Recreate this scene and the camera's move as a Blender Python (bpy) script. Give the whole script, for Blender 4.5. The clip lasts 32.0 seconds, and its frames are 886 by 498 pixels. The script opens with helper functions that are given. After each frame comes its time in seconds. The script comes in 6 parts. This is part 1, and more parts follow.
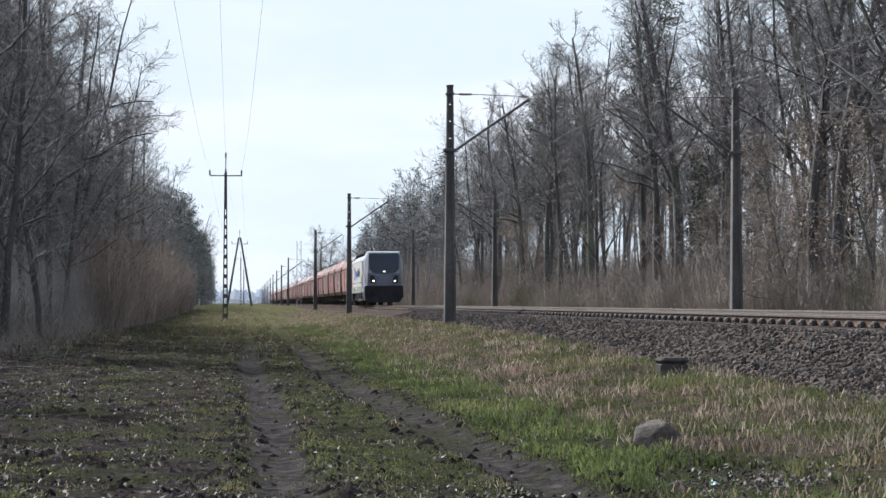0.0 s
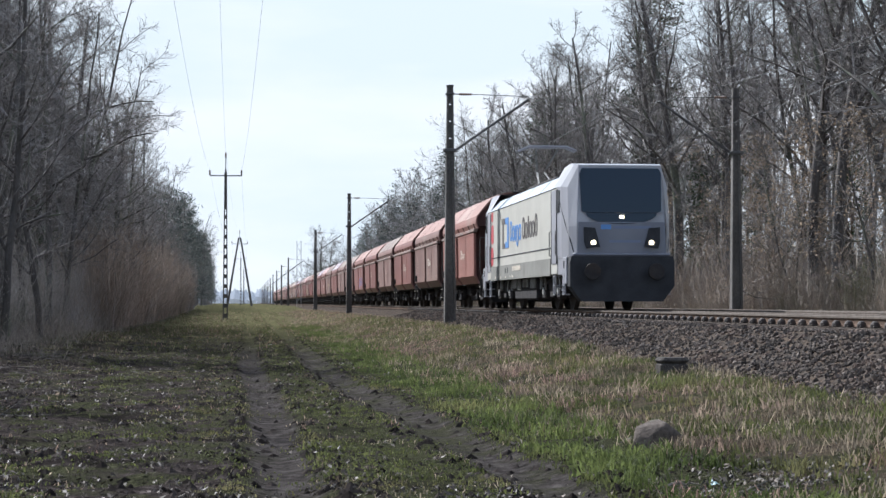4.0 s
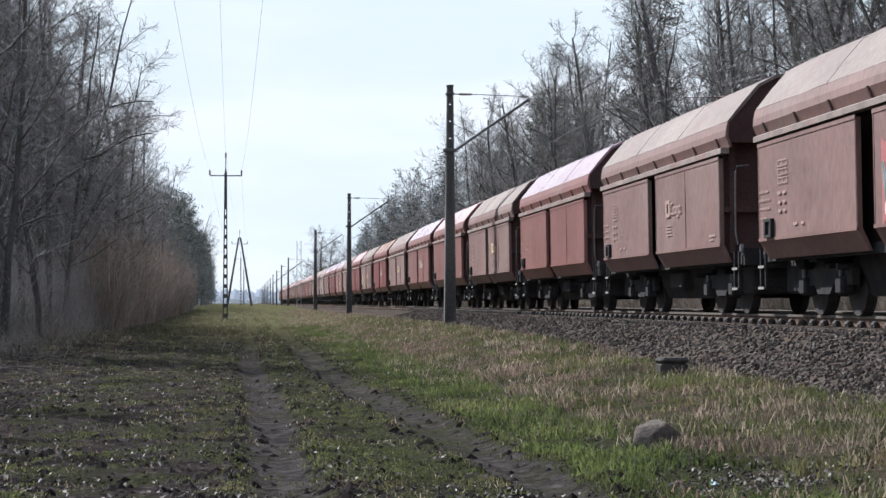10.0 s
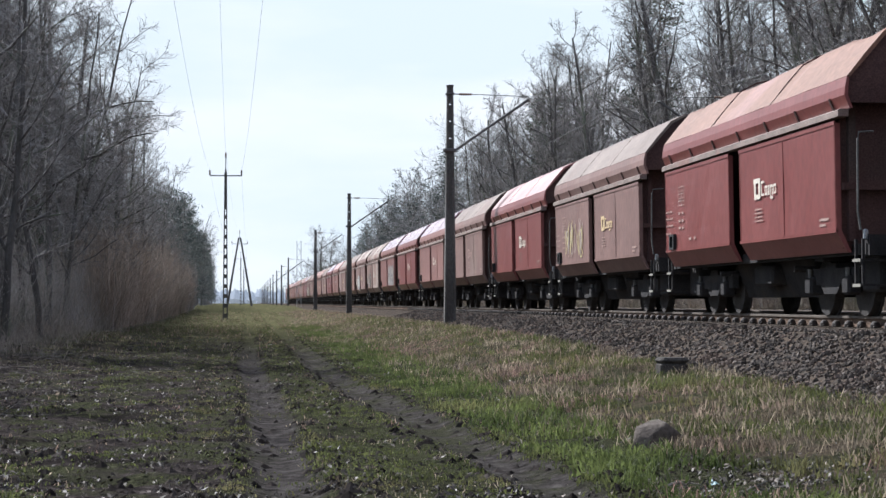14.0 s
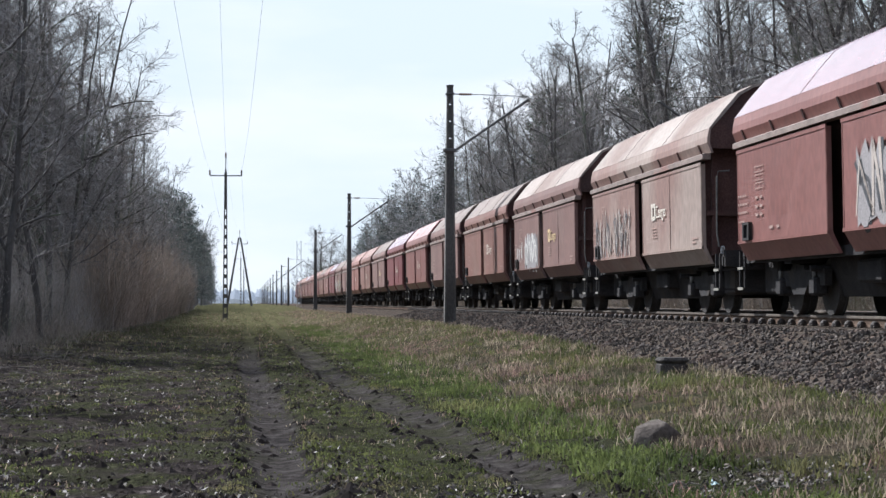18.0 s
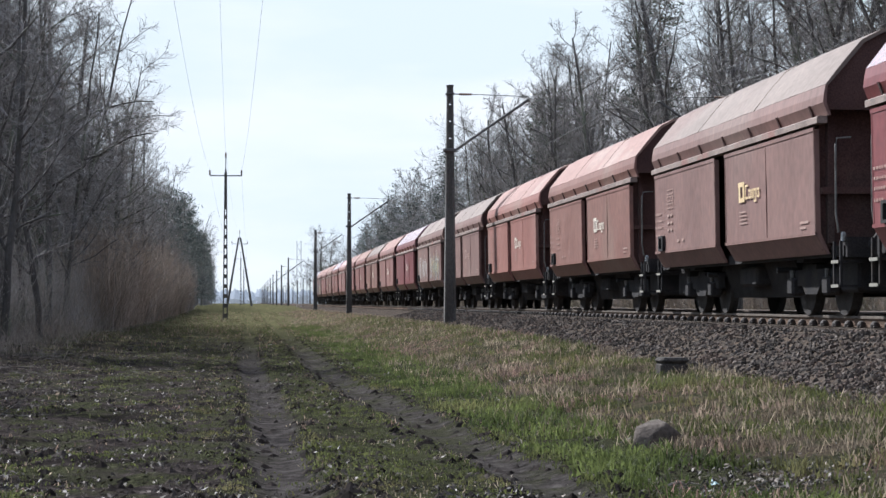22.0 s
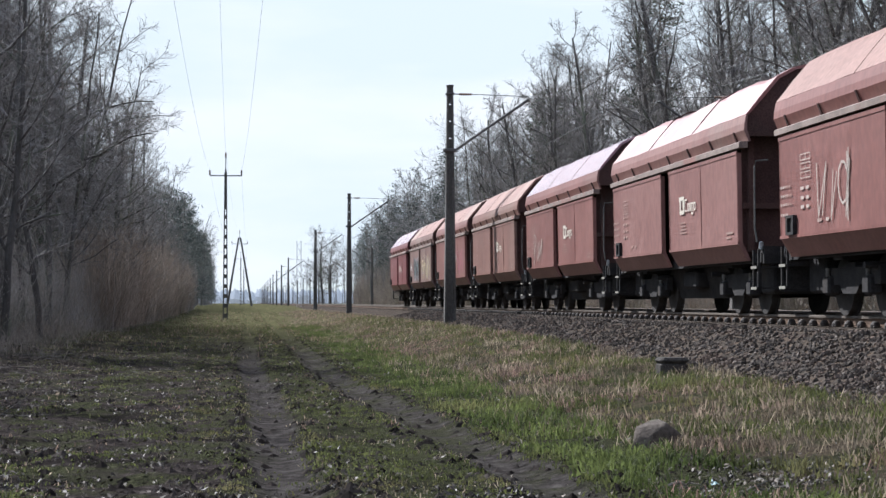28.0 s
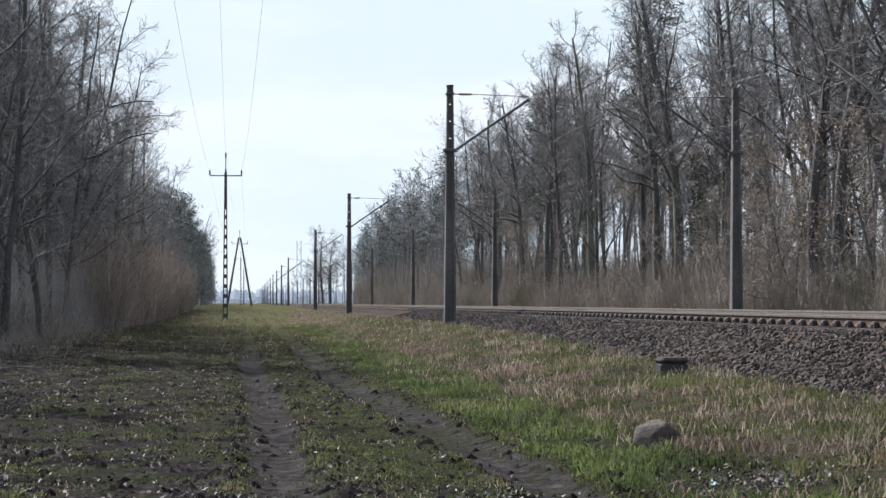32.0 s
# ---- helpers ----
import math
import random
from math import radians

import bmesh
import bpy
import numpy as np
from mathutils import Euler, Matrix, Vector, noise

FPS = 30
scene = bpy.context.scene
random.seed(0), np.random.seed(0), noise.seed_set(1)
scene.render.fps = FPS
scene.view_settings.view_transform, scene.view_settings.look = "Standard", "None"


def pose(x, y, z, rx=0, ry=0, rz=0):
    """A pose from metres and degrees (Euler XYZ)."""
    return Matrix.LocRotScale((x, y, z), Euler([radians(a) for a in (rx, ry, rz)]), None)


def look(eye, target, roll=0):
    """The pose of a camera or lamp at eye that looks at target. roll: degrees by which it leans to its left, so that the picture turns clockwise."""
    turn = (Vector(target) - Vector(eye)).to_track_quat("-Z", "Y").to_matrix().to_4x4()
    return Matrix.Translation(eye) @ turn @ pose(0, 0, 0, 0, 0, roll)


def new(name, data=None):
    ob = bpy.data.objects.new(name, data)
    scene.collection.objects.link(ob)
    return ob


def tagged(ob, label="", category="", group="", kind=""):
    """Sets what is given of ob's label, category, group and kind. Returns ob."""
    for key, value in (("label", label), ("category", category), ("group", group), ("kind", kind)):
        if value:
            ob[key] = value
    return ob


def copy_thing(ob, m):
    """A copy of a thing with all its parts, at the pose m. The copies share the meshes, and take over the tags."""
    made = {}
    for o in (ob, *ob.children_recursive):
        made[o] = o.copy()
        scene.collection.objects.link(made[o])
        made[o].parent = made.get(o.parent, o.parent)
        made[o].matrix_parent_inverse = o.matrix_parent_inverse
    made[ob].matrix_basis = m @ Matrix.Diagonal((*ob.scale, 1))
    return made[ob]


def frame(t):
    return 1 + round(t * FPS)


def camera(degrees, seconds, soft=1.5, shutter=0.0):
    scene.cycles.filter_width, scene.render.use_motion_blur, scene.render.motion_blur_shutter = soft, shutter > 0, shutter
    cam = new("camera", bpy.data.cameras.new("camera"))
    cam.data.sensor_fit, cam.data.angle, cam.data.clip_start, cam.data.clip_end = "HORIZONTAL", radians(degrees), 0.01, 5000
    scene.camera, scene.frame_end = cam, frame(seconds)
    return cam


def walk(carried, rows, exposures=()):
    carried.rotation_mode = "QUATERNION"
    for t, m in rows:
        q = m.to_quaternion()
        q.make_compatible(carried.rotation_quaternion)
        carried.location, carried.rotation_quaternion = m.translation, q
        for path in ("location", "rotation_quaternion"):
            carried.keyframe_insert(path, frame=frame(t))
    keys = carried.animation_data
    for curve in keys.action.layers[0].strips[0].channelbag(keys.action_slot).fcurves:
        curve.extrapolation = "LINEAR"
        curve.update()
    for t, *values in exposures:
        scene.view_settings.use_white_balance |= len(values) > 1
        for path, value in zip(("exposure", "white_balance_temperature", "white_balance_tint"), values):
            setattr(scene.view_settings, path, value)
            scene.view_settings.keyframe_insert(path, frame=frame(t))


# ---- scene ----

EYE = 1.35            # eye above the track road
RAIL = 1.15           # top of the rail heads
TRACK_X = 10.12       # near track's middle
FAR_X = 14.35         # far track's middle
cam = camera(27.13, 32.0, soft=1.5)


def stand():
    yaw, tilt = radians(6.077), radians(1.683)
    way = Vector((math.sin(yaw) * math.cos(tilt), math.cos(yaw) * math.cos(tilt), math.sin(tilt)))
    eye = Vector((0, 0, EYE))
    return look(eye, eye + way * 50)


walk(cam, [(0, stand()), (32, stand())], [(0, 0.95, 5900, 11), (32, 0.95, 5900, 11)])

# ---- world and sun ----
SUN_EL, SUN_AZ = radians(40), radians(-34)      # azimuth from +Y towards +X
world = bpy.data.worlds.new("world")
scene.world = world
world.use_nodes = True


def build_world():
    nt = world.node_tree
    nt.nodes.clear()
    out = nt.nodes.new("ShaderNodeOutputWorld")
    bg = nt.nodes.new("ShaderNodeBackground")
    sky = nt.nodes.new("ShaderNodeTexSky")
    sky.sky_type = "NISHITA"
    sky.sun_disc = False
    sky.sun_elevation, sky.sun_rotation = SUN_EL, SUN_AZ
    sky.air_density, sky.dust_density, sky.ozone_density = 1.0, 0.9, 1.8
    co = nt.nodes.new("ShaderNodeTexCoord")
    mp = nt.nodes.new("ShaderNodeMapping")
    mp.inputs["Scale"].default_value = (1.9, 1.9, 7.5)
    mp.inputs["Location"].default_value = (0.35, 0.1, 0.55)
    no = nt.nodes.new("ShaderNodeTexNoise")
    no.inputs["Scale"].default_value = 1.6
    no.inputs["Detail"].default_value = 6
    no.inputs["Roughness"].default_value = 0.5
    ra = nt.nodes.new("ShaderNodeValToRGB")
    ra.color_ramp.elements[0].position, ra.color_ramp.elements[1].position = 0.42, 0.62
    mx = nt.nodes.new("ShaderNodeMix")
    mx.data_type = "RGBA"
    mx.inputs[7].default_value = (5.2, 5.15, 5.1, 1)
    sc = nt.nodes.new("ShaderNodeMath")
    sc.operation = "MULTIPLY"
    sc.inputs[1].default_value = 0.85
    nt.links.new(co.outputs["Generated"], mp.inputs["Vector"])
    nt.links.new(mp.outputs[0], no.inputs["Vector"])
    nt.links.new(no.outputs[0], ra.inputs[0])
    nt.links.new(ra.outputs[0], sc.inputs[0])
    nt.links.new(sc.outputs[0], mx.inputs[0])
    cap = nt.nodes.new("ShaderNodeMix")
    cap.data_type, cap.blend_type = "RGBA", "DARKEN"
    cap.inputs[0].default_value = 1.0
    cap.inputs[7].default_value = (4.12, 4.50, 4.62, 1)
    nt.links.new(sky.outputs[0], cap.inputs[6])
    nt.links.new(cap.outputs[2], mx.inputs[6])
    nt.links.new(mx.outputs[2], bg.inputs[0])
    bg.inputs[1].default_value = 0.108
    nt.links.new(bg.outputs[0], out.inputs[0])


build_world()
sun = new("sun", bpy.data.lights.new("sun", "SUN"))
sun.data.energy, sun.data.angle, sun.data.color = 4.6, radians(0.6), (1.0, 0.97, 0.92)
sun_way = Vector((math.sin(SUN_AZ) * math.cos(SUN_EL), math.cos(SUN_AZ) * math.cos(SUN_EL), math.sin(SUN_EL)))
sun.matrix_world = look(sun_way * 200, (0, 0, 0))


# ---- materials ----
def mat(name, a, b, scale=3.0, rough=0.8, bump=0.2, metal=0.0, fine=40.0, c=None, cpos=0.62, stretch=(1, 1, 1), spec=0.5, rnd=0.0, fineamt=0.35, through_light=0.0, coat=0.0):
    """Two tones at one scale, a finer grain over them, an optional third tone in patches, and relief."""
    m = bpy.data.materials.new(name)
    m.use_nodes = True
    nt = m.node_tree
    N, L = nt.nodes, nt.links
    bs = N["Principled BSDF"]
    co = N.new("ShaderNodeTexCoord")
    mp = N.new("ShaderNodeMapping")
    mp.inputs["Scale"].default_value = stretch
    L.new(co.outputs["Object"], mp.inputs[0])
    vec = mp.outputs[0]
    oi = N.new("ShaderNodeObjectInfo")
    ad = N.new("ShaderNodeVectorMath")
    ad.operation = "ADD"
    sc = N.new("ShaderNodeVectorMath")
    sc.operation = "SCALE"
    sc.inputs[3].default_value = 37.0
    cb = N.new("ShaderNodeCombineXYZ")
    for k in range(3):
        L.new(oi.outputs["Random"], cb.inputs[k])
    L.new(cb.outputs[0], sc.inputs[0])
    L.new(vec, ad.inputs[0])
    L.new(sc.outputs[0], ad.inputs[1])
    vec = ad.outputs[0]
    n1 = N.new("ShaderNodeTexNoise")
    n1.inputs["Scale"].default_value, n1.inputs["Detail"].default_value = scale, 5
    L.new(vec, n1.inputs["Vector"])
    r1 = N.new("ShaderNodeValToRGB")
    r1.color_ramp.elements[0].position, r1.color_ramp.elements[1].position = 0.35, 0.68
    r1.color_ramp.elements[0].color, r1.color_ramp.elements[1].color = (*a, 1), (*b, 1)
    L.new(n1.outputs[0], r1.inputs[0])
    col = r1.outputs[0]
    if c:
        n3 = N.new("ShaderNodeTexNoise")
        n3.inputs["Scale"].default_value, n3.inputs["Detail"].default_value = scale * 0.45, 6
        L.new(vec, n3.inputs["Vector"])
        r3 = N.new("ShaderNodeValToRGB")
        r3.color_ramp.elements[0].position, r3.color_ramp.elements[1].position = cpos - 0.06, cpos + 0.06
        L.new(n3.outputs[0], r3.inputs[0])
        m3 = N.new("ShaderNodeMix")
        m3.data_type = "RGBA"
        L.new(r3.outputs[0], m3.inputs[0])
        L.new(col, m3.inputs[6])
        m3.inputs[7].default_value = (*c, 1)
        col = m3.outputs[2]
    n2 = N.new("ShaderNodeTexNoise")
    n2.inputs["Scale"].default_value, n2.inputs["Detail"].default_value = fine, 3
    L.new(vec, n2.inputs["Vector"])
    mr = N.new("ShaderNodeMapRange")
    mr.inputs[1].default_value, mr.inputs[2].default_value = 0.25, 0.75
    mr.inputs[3].default_value, mr.inputs[4].default_value = 1 - fineamt, 1 + fineamt
    L.new(n2.outputs[0], mr.inputs[0])
    hs = N.new("ShaderNodeHueSaturation")
    L.new(col, hs.inputs["Color"])
    val = mr.outputs[0]
    if rnd:
        gi = N.new("ShaderNodeNewGeometry")
        m2 = N.new("ShaderNodeMapRange")
        m2.inputs[3].default_value, m2.inputs[4].default_value = 1 - rnd, 1 + rnd
        L.new(gi.outputs["Random Per Island"], m2.inputs[0])
        mu = N.new("ShaderNodeMath")
        mu.operation = "MULTIPLY"
        L.new(val, mu.inputs[0])
        L.new(m2.outputs[0], mu.inputs[1])
        val = mu.outputs[0]
    L.new(val, hs.inputs["Value"])
    L.new(hs.outputs[0], bs.inputs["Base Color"])
    bs.inputs["Roughness"].default_value, bs.inputs["Metallic"].default_value = rough, metal
    bs.inputs["Specular IOR Level"].default_value = spec
    if coat:
        bs.inputs["Coat Weight"].default_value, bs.inputs["Coat Roughness"].default_value = coat, rough * 0.7
    if bump:
        bp = N.new("ShaderNodeBump")
        bp.inputs["Strength"].default_value, bp.inputs["Distance"].default_value = bump, 0.02
        L.new(n2.outputs[0], bp.inputs["Height"])
        L.new(bp.outputs[0], bs.inputs["Normal"])
    if through_light:
        tr, ms = N.new("ShaderNodeBsdfTranslucent"), N.new("ShaderNodeMixShader")
        L.new(hs.outputs[0], tr.inputs[0])
        ms.inputs[0].default_value = through_light
        L.new(bs.outputs[0], ms.inputs[1])
        L.new(tr.outputs[0], ms.inputs[2])
        L.new(ms.outputs[0], N["Material Output"].inputs[0])
    return m


def plain(name, col, rough=0.5, metal=0.0, emit=0.0, spec=0.5):
    m = bpy.data.materials.new(name)
    m.use_nodes = True
    bs = m.node_tree.nodes["Principled BSDF"]
    bs.inputs["Base Color"].default_value = (*col, 1)
    bs.inputs["Roughness"].default_value, bs.inputs["Metallic"].default_value = rough, metal
    bs.inputs["Specular IOR Level"].default_value = spec
    if emit:
        bs.inputs["Emission Color"].default_value = (*col, 1)
        bs.inputs["Emission Strength"].default_value = emit
    return m


BARK = mat("bark", (0.068, 0.061, 0.057), (0.125, 0.113, 0.105), 2.0, 0.95, 0.6, fine=25, c=(0.125, 0.135, 0.095), cpos=0.6, stretch=(1, 1, 0.3), spec=0.2)
TWIG = mat("twig", (0.175, 0.16, 0.149), (0.295, 0.272, 0.254), 1.0, 0.9, 0.0, spec=0.2, rnd=0.3)
BRUSH = mat("brush", (0.22, 0.185, 0.155), (0.38, 0.325, 0.275), 0.3, 0.9, 0.0, c=(0.16, 0.155, 0.10), cpos=0.62, spec=0.1, rnd=0.35)
BIRCH = mat("birch_bark", (0.24, 0.225, 0.205), (0.36, 0.34, 0.315), 3.0, 0.8, 0.2, c=(0.08, 0.07, 0.06), cpos=0.66, stretch=(1, 1, 2.5))
NEEDLE = mat("needles", (0.03, 0.05, 0.025), (0.06, 0.085, 0.04), 0.8, 0.8, 0.0, spec=0.3, rnd=0.35)
# for far trees: distance haze mixed into paler base colours
HAZEBARK = mat("bark_grey", (0.14, 0.132, 0.126), (0.215, 0.203, 0.195), 2.0, 0.95, 0.4, fine=25, stretch=(1, 1, 0.3), spec=0.1)
HAZETWIG = mat("twig_grey", (0.22, 0.208, 0.198), (0.33, 0.315, 0.30), 1.0, 0.9, 0.0, spec=0.1, rnd=0.25)
HAZENEEDLE = mat("needles_grey", (0.060, 0.074, 0.064), (0.105, 0.122, 0.105), 0.8, 0.8, 0.0, spec=0.3, rnd=0.3)
PINEBARK = mat("pine_bark", (0.11, 0.085, 0.07), (0.19, 0.135, 0.105), 1.5, 0.95, 0.5, fine=20, stretch=(1, 1, 0.4), spec=0.2)
CONCRETE = mat("pole_concrete", (0.075, 0.068, 0.062), (0.12, 0.11, 0.10), 1.5, 0.9, 0.3, fine=30, c=(0.085, 0.08, 0.07), cpos=0.6, stretch=(1, 1, 0.35))
SLEEPER = mat("sleeper_concrete", (0.085, 0.069, 0.057), (0.14, 0.118, 0.10), 2.5, 0.95, 0.3, c=(0.08, 0.06, 0.047), spec=0.02)
RUST = mat("rail_rust", (0.085, 0.06, 0.046), (0.135, 0.098, 0.075), 2.0, 0.9, 0.2, spec=0.02)
STEEL = mat("rail_head", (0.105, 0.088, 0.075), (0.15, 0.128, 0.11), 6.0, 0.7, 0.05, spec=0.03, fineamt=0.1)
CLIP = mat("fastener", (0.03, 0.024, 0.02), (0.06, 0.046, 0.039), 8.0, 0.7, 0.2, metal=0.3)
STONE = mat("ballast_stone", (0.038, 0.032, 0.028), (0.132, 0.112, 0.097), 5.0, 0.95, 0.3, fine=30, c=(0.115, 0.086, 0.07), cpos=0.55, spec=0.1, rnd=0.4)
ROCK = mat("boulder", (0.062, 0.050, 0.042), (0.12, 0.099, 0.083), 6.0, 0.95, 0.6, fine=30, c=(0.09, 0.085, 0.06), cpos=0.6, spec=0.15)
DARKCON = mat("dark_concrete", (0.045, 0.040, 0.036), (0.08, 0.072, 0.065), 6.0, 0.95, 0.4, spec=0.1)
THICKET = mat("thicket", (0.265, 0.238, 0.215), (0.45, 0.405, 0.37), 0.3, 0.9, 0.0, c=(0.10, 0.10, 0.07), cpos=0.62, spec=0.1, rnd=0.35)
# warm light brown: sunlight on the shrubs put into the base colour
TALLBRUSH = mat("tall_shrub", (0.27, 0.212, 0.17), (0.43, 0.345, 0.275), 0.25, 0.9, 0.0, c=(0.18, 0.16, 0.12), cpos=0.62, spec=0.1, rnd=0.35)
WIRE = plain("wire", (0.05, 0.05, 0.05), 0.7)
GALV = mat("galvanised", (0.28, 0.28, 0.28), (0.40, 0.40, 0.40), 3.0, 0.55, 0.1, metal=0.6)
ARM = mat("arm_steel", (0.06, 0.058, 0.056), (0.11, 0.105, 0.10), 3.0, 0.7, 0.1)
INSUL = plain("insulator", (0.16, 0.10, 0.07), 0.25)


# ---- building helpers ----
class Geo:
    """Vertices and faces of one mesh."""

    def __init__(self):
        self.v, self.f = [], []

    def add(self, v, f):
        n = len(self.v)
        self.v += [tuple(p) for p in v]
        self.f += [tuple(i + n for i in q) for q in f]
        return self

    def box(self, x0, x1, y0, y1, z0, z1, b=0.0):
        if b <= 0:
            v = [(x, y, z) for z in (z0, z1) for x, y in ((x0, y0), (x1, y0), (x1, y1), (x0, y1))]
            return self.add(v, [(3, 2, 1, 0), (4, 5, 6, 7), (0, 1, 5, 4), (1, 2, 6, 5), (2, 3, 7, 6), (3, 0, 4, 7)])
        ring = [(x0 + b, y0), (x1 - b, y0), (x1, y0 + b), (x1, y1 - b), (x1 - b, y1), (x0 + b, y1), (x0, y1 - b), (x0, y0 + b)]
        cx, cy = (x0 + x1) / 2, (y0 + y1) / 2
        kx, ky = 1 - 2 * b / (x1 - x0), 1 - 2 * b / (y1 - y0)
        small = [(cx + (x - cx) * kx, cy + (y - cy) * ky) for x, y in ring]
        v = [(x, y, z0) for x, y in small] + [(x, y, z0 + b) for x, y in ring] + [(x, y, z1 - b) for x, y in ring] + [(x, y, z1) for x, y in small]
        f = [tuple(range(7, -1, -1)), tuple(range(24, 32))]
        for r in range(3):
            f += [(r * 8 + i, r * 8 + (i + 1) % 8, r * 8 + 8 + (i + 1) % 8, r * 8 + 8 + i) for i in range(8)]
        return self.add(v, f)

    def tube(self, pts, radii, sides=6, cap=True):
        """A tube along pts."""
        pts = [Vector(p) for p in pts]
        n = len(pts)
        v = []
        for i, p in enumerate(pts):
            d = (pts[min(i + 1, n - 1)] - pts[max(i - 1, 0)]).normalized()
            a = d.cross(Vector((0, 0, 1)) if abs(d.z) < 0.9 else Vector((1, 0, 0))).normalized()
            b = d.cross(a)
            r = radii[i] if isinstance(radii, (list, tuple)) else radii
            for k in range(sides):
                t = 2 * math.pi * k / sides
                v.append(p + (a * math.cos(t) + b * math.sin(t)) * r)
        f = [(i * sides + k, i * sides + (k + 1) % sides, (i + 1) * sides + (k + 1) % sides, (i + 1) * sides + k) for i in range(n - 1) for k in range(sides)]
        if cap:
            f += [tuple(range(sides - 1, -1, -1)), tuple(range((n - 1) * sides, n * sides))]
        return self.add(v, f)

    def prism(self, prof, y0, y1):
        """A closed profile of (x, z), drawn out along y."""
        n = len(prof)
        v = [(x, y0, z) for x, z in prof] + [(x, y1, z) for x, z in prof]
        f = [tuple(range(n)), tuple(range(2 * n - 1, n - 1, -1))]
        f += [(i, i + n, (i + 1) % n + n, (i + 1) % n) for i in range(n)]
        return self.add(v, f)

    def disc(self, x0, x1, y, z, r, sides=20, hub=0.0):
        """A wheel-like drum, its axle along x."""
        v = []
        for x in (x0, x1):
            v += [(x, y + r * math.cos(2 * math.pi * k / sides), z + r * math.sin(2 * math.pi * k / sides)) for k in range(sides)]
        f = [tuple(range(sides)), tuple(range(2 * sides - 1, sides - 1, -1))]
        f += [(k + sides, (k + 1) % sides + sides, (k + 1) % sides, k) for k in range(sides)]
        return self.add(v, f)

    def mesh(self, name, material, smooth=False):
        me = bpy.data.meshes.new(name)
        me.from_pydata(self.v, [], self.f)
        me.materials.append(material)
        if smooth:
            me.polygons.foreach_set("use_smooth", [True] * len(me.polygons))
        me.update()
        return me


def fix(me):
    """Turn all faces outwards."""
    bm = bmesh.new()
    bm.from_mesh(me)
    bmesh.ops.recalc_face_normals(bm, faces=bm.faces)
    bm.to_mesh(me)
    bm.free()
    return me


def part(name, geo, material, parent, label="", smooth=False, at=None):
    me = geo if isinstance(geo, bpy.types.Mesh) else fix(geo.mesh(name, material, smooth))
    ob = new(name, me)
    ob.parent = parent
    if at is not None:
        ob.matrix_basis = at
    if label:
        ob["label"] = label
    return ob


def thing(name, label, category, group="", kind="", m=None):
    ob = tagged(new(name), label, category, group, kind)
    ob.empty_display_size = 0.3
    if m is not None:
        ob.matrix_basis = m
    return ob


def setting(name, me, label, category, kind="structure"):
    return tagged(new(name, me), label, category, "", kind)


# ---- ground ----
def smooth(a, b, t):
    t = min(1.0, max(0.0, (t - a) / (b - a)))
    return t * t * (3 - 2 * t)


def toe(y):
    """Height of the ground at the foot of the ballast."""
    return 0.24 + 0.34 * smooth(12, 56, y)


def left_rut(y):
    return 0.28 - 0.24 * smooth(22, 42, y)


def right_rut(y):
    return 2.30 - 0.80 * smooth(8, 36, y)


def ground_z(x, y):
    rise = 0.85 * smooth(110, 300, y)
    low = rise + 0.09 * smooth(-3, -9, x)
    if y < 200:
        n = noise.noise((x * 0.5, y * 0.35, 0.0)) * 0.04 + noise.noise((x * 1.6, y * 1.1, 4.0)) * 0.018 + noise.noise((x * 3.6, y * 2.6, 9.0)) * 0.010
        rough = smooth(0.0, -1.2, x) * smooth(120, 60, y)       # rooted-up ground before the wood
        n += rough * (0.07 * noise.noise((x * 0.9, y * 0.8, 15.0)) + 0.05 * noise.noise((x * 2.3, y * 1.9, 18.0)))
        for c in (left_rut(y), right_rut(y)):
            e = x - c + 0.10 * noise.noise((c * 9, y * 0.7, 27.0))
            n *= 1 - 0.85 * math.exp(-(e / 0.25) ** 4)
            low -= 0.055 * math.exp(-(e / 0.25) ** 4) - 0.025 * math.exp(-((abs(e) - 0.38) / 0.12) ** 2) * (1 + 1.2 * noise.noise((c * 3, y * 1.6, 31.0)))
        low += n * (1 if x < 7 else 0.3)
    t = toe(y)
    bank = max(t, rise)
    k = smooth(3.0, 6.7, x)
    return low * (1 - k) + bank * k


def make_ground():
    xs = [-2600, -1500, -800, -400, -200, -120, -70, -45, -30, -22, -17, -14, -12] + [-10.5 + 0.15 * i for i in range(118)] + [7.3, 8, 10, 13, 16, 20, 24, 30, 40, 60, 90, 140, 220, 400, 800, 1500, 2600]
    ys = [-600, -300, -120, -60, -30, -10, 0, 6, 9, 11] + [12 + 0.2 * i for i in range(140)] + [40 + 0.6 * i for i in range(67)] + [80 + 3 * i for i in range(41)] + [200 + 12 * i for i in range(15)] + [380, 430, 500, 600, 800, 1100, 1600, 2400, 3600]
    v = [(x, y, ground_z(x, y)) for y in ys for x in xs]
    w = len(xs)
    f = [(j * w + i, j * w + i + 1, (j + 1) * w + i + 1, (j + 1) * w + i) for j in range(len(ys) - 1) for i in range(w - 1)]
    me = bpy.data.meshes.new("ground")
    me.from_pydata(v, [], f)
    me.polygons.foreach_set("use_smooth", [True] * len(f))
    me.materials.append(ground_material())
    return setting("ground", me, "muddy grass verge with two worn wheel ruts and leaf litter", "ground")


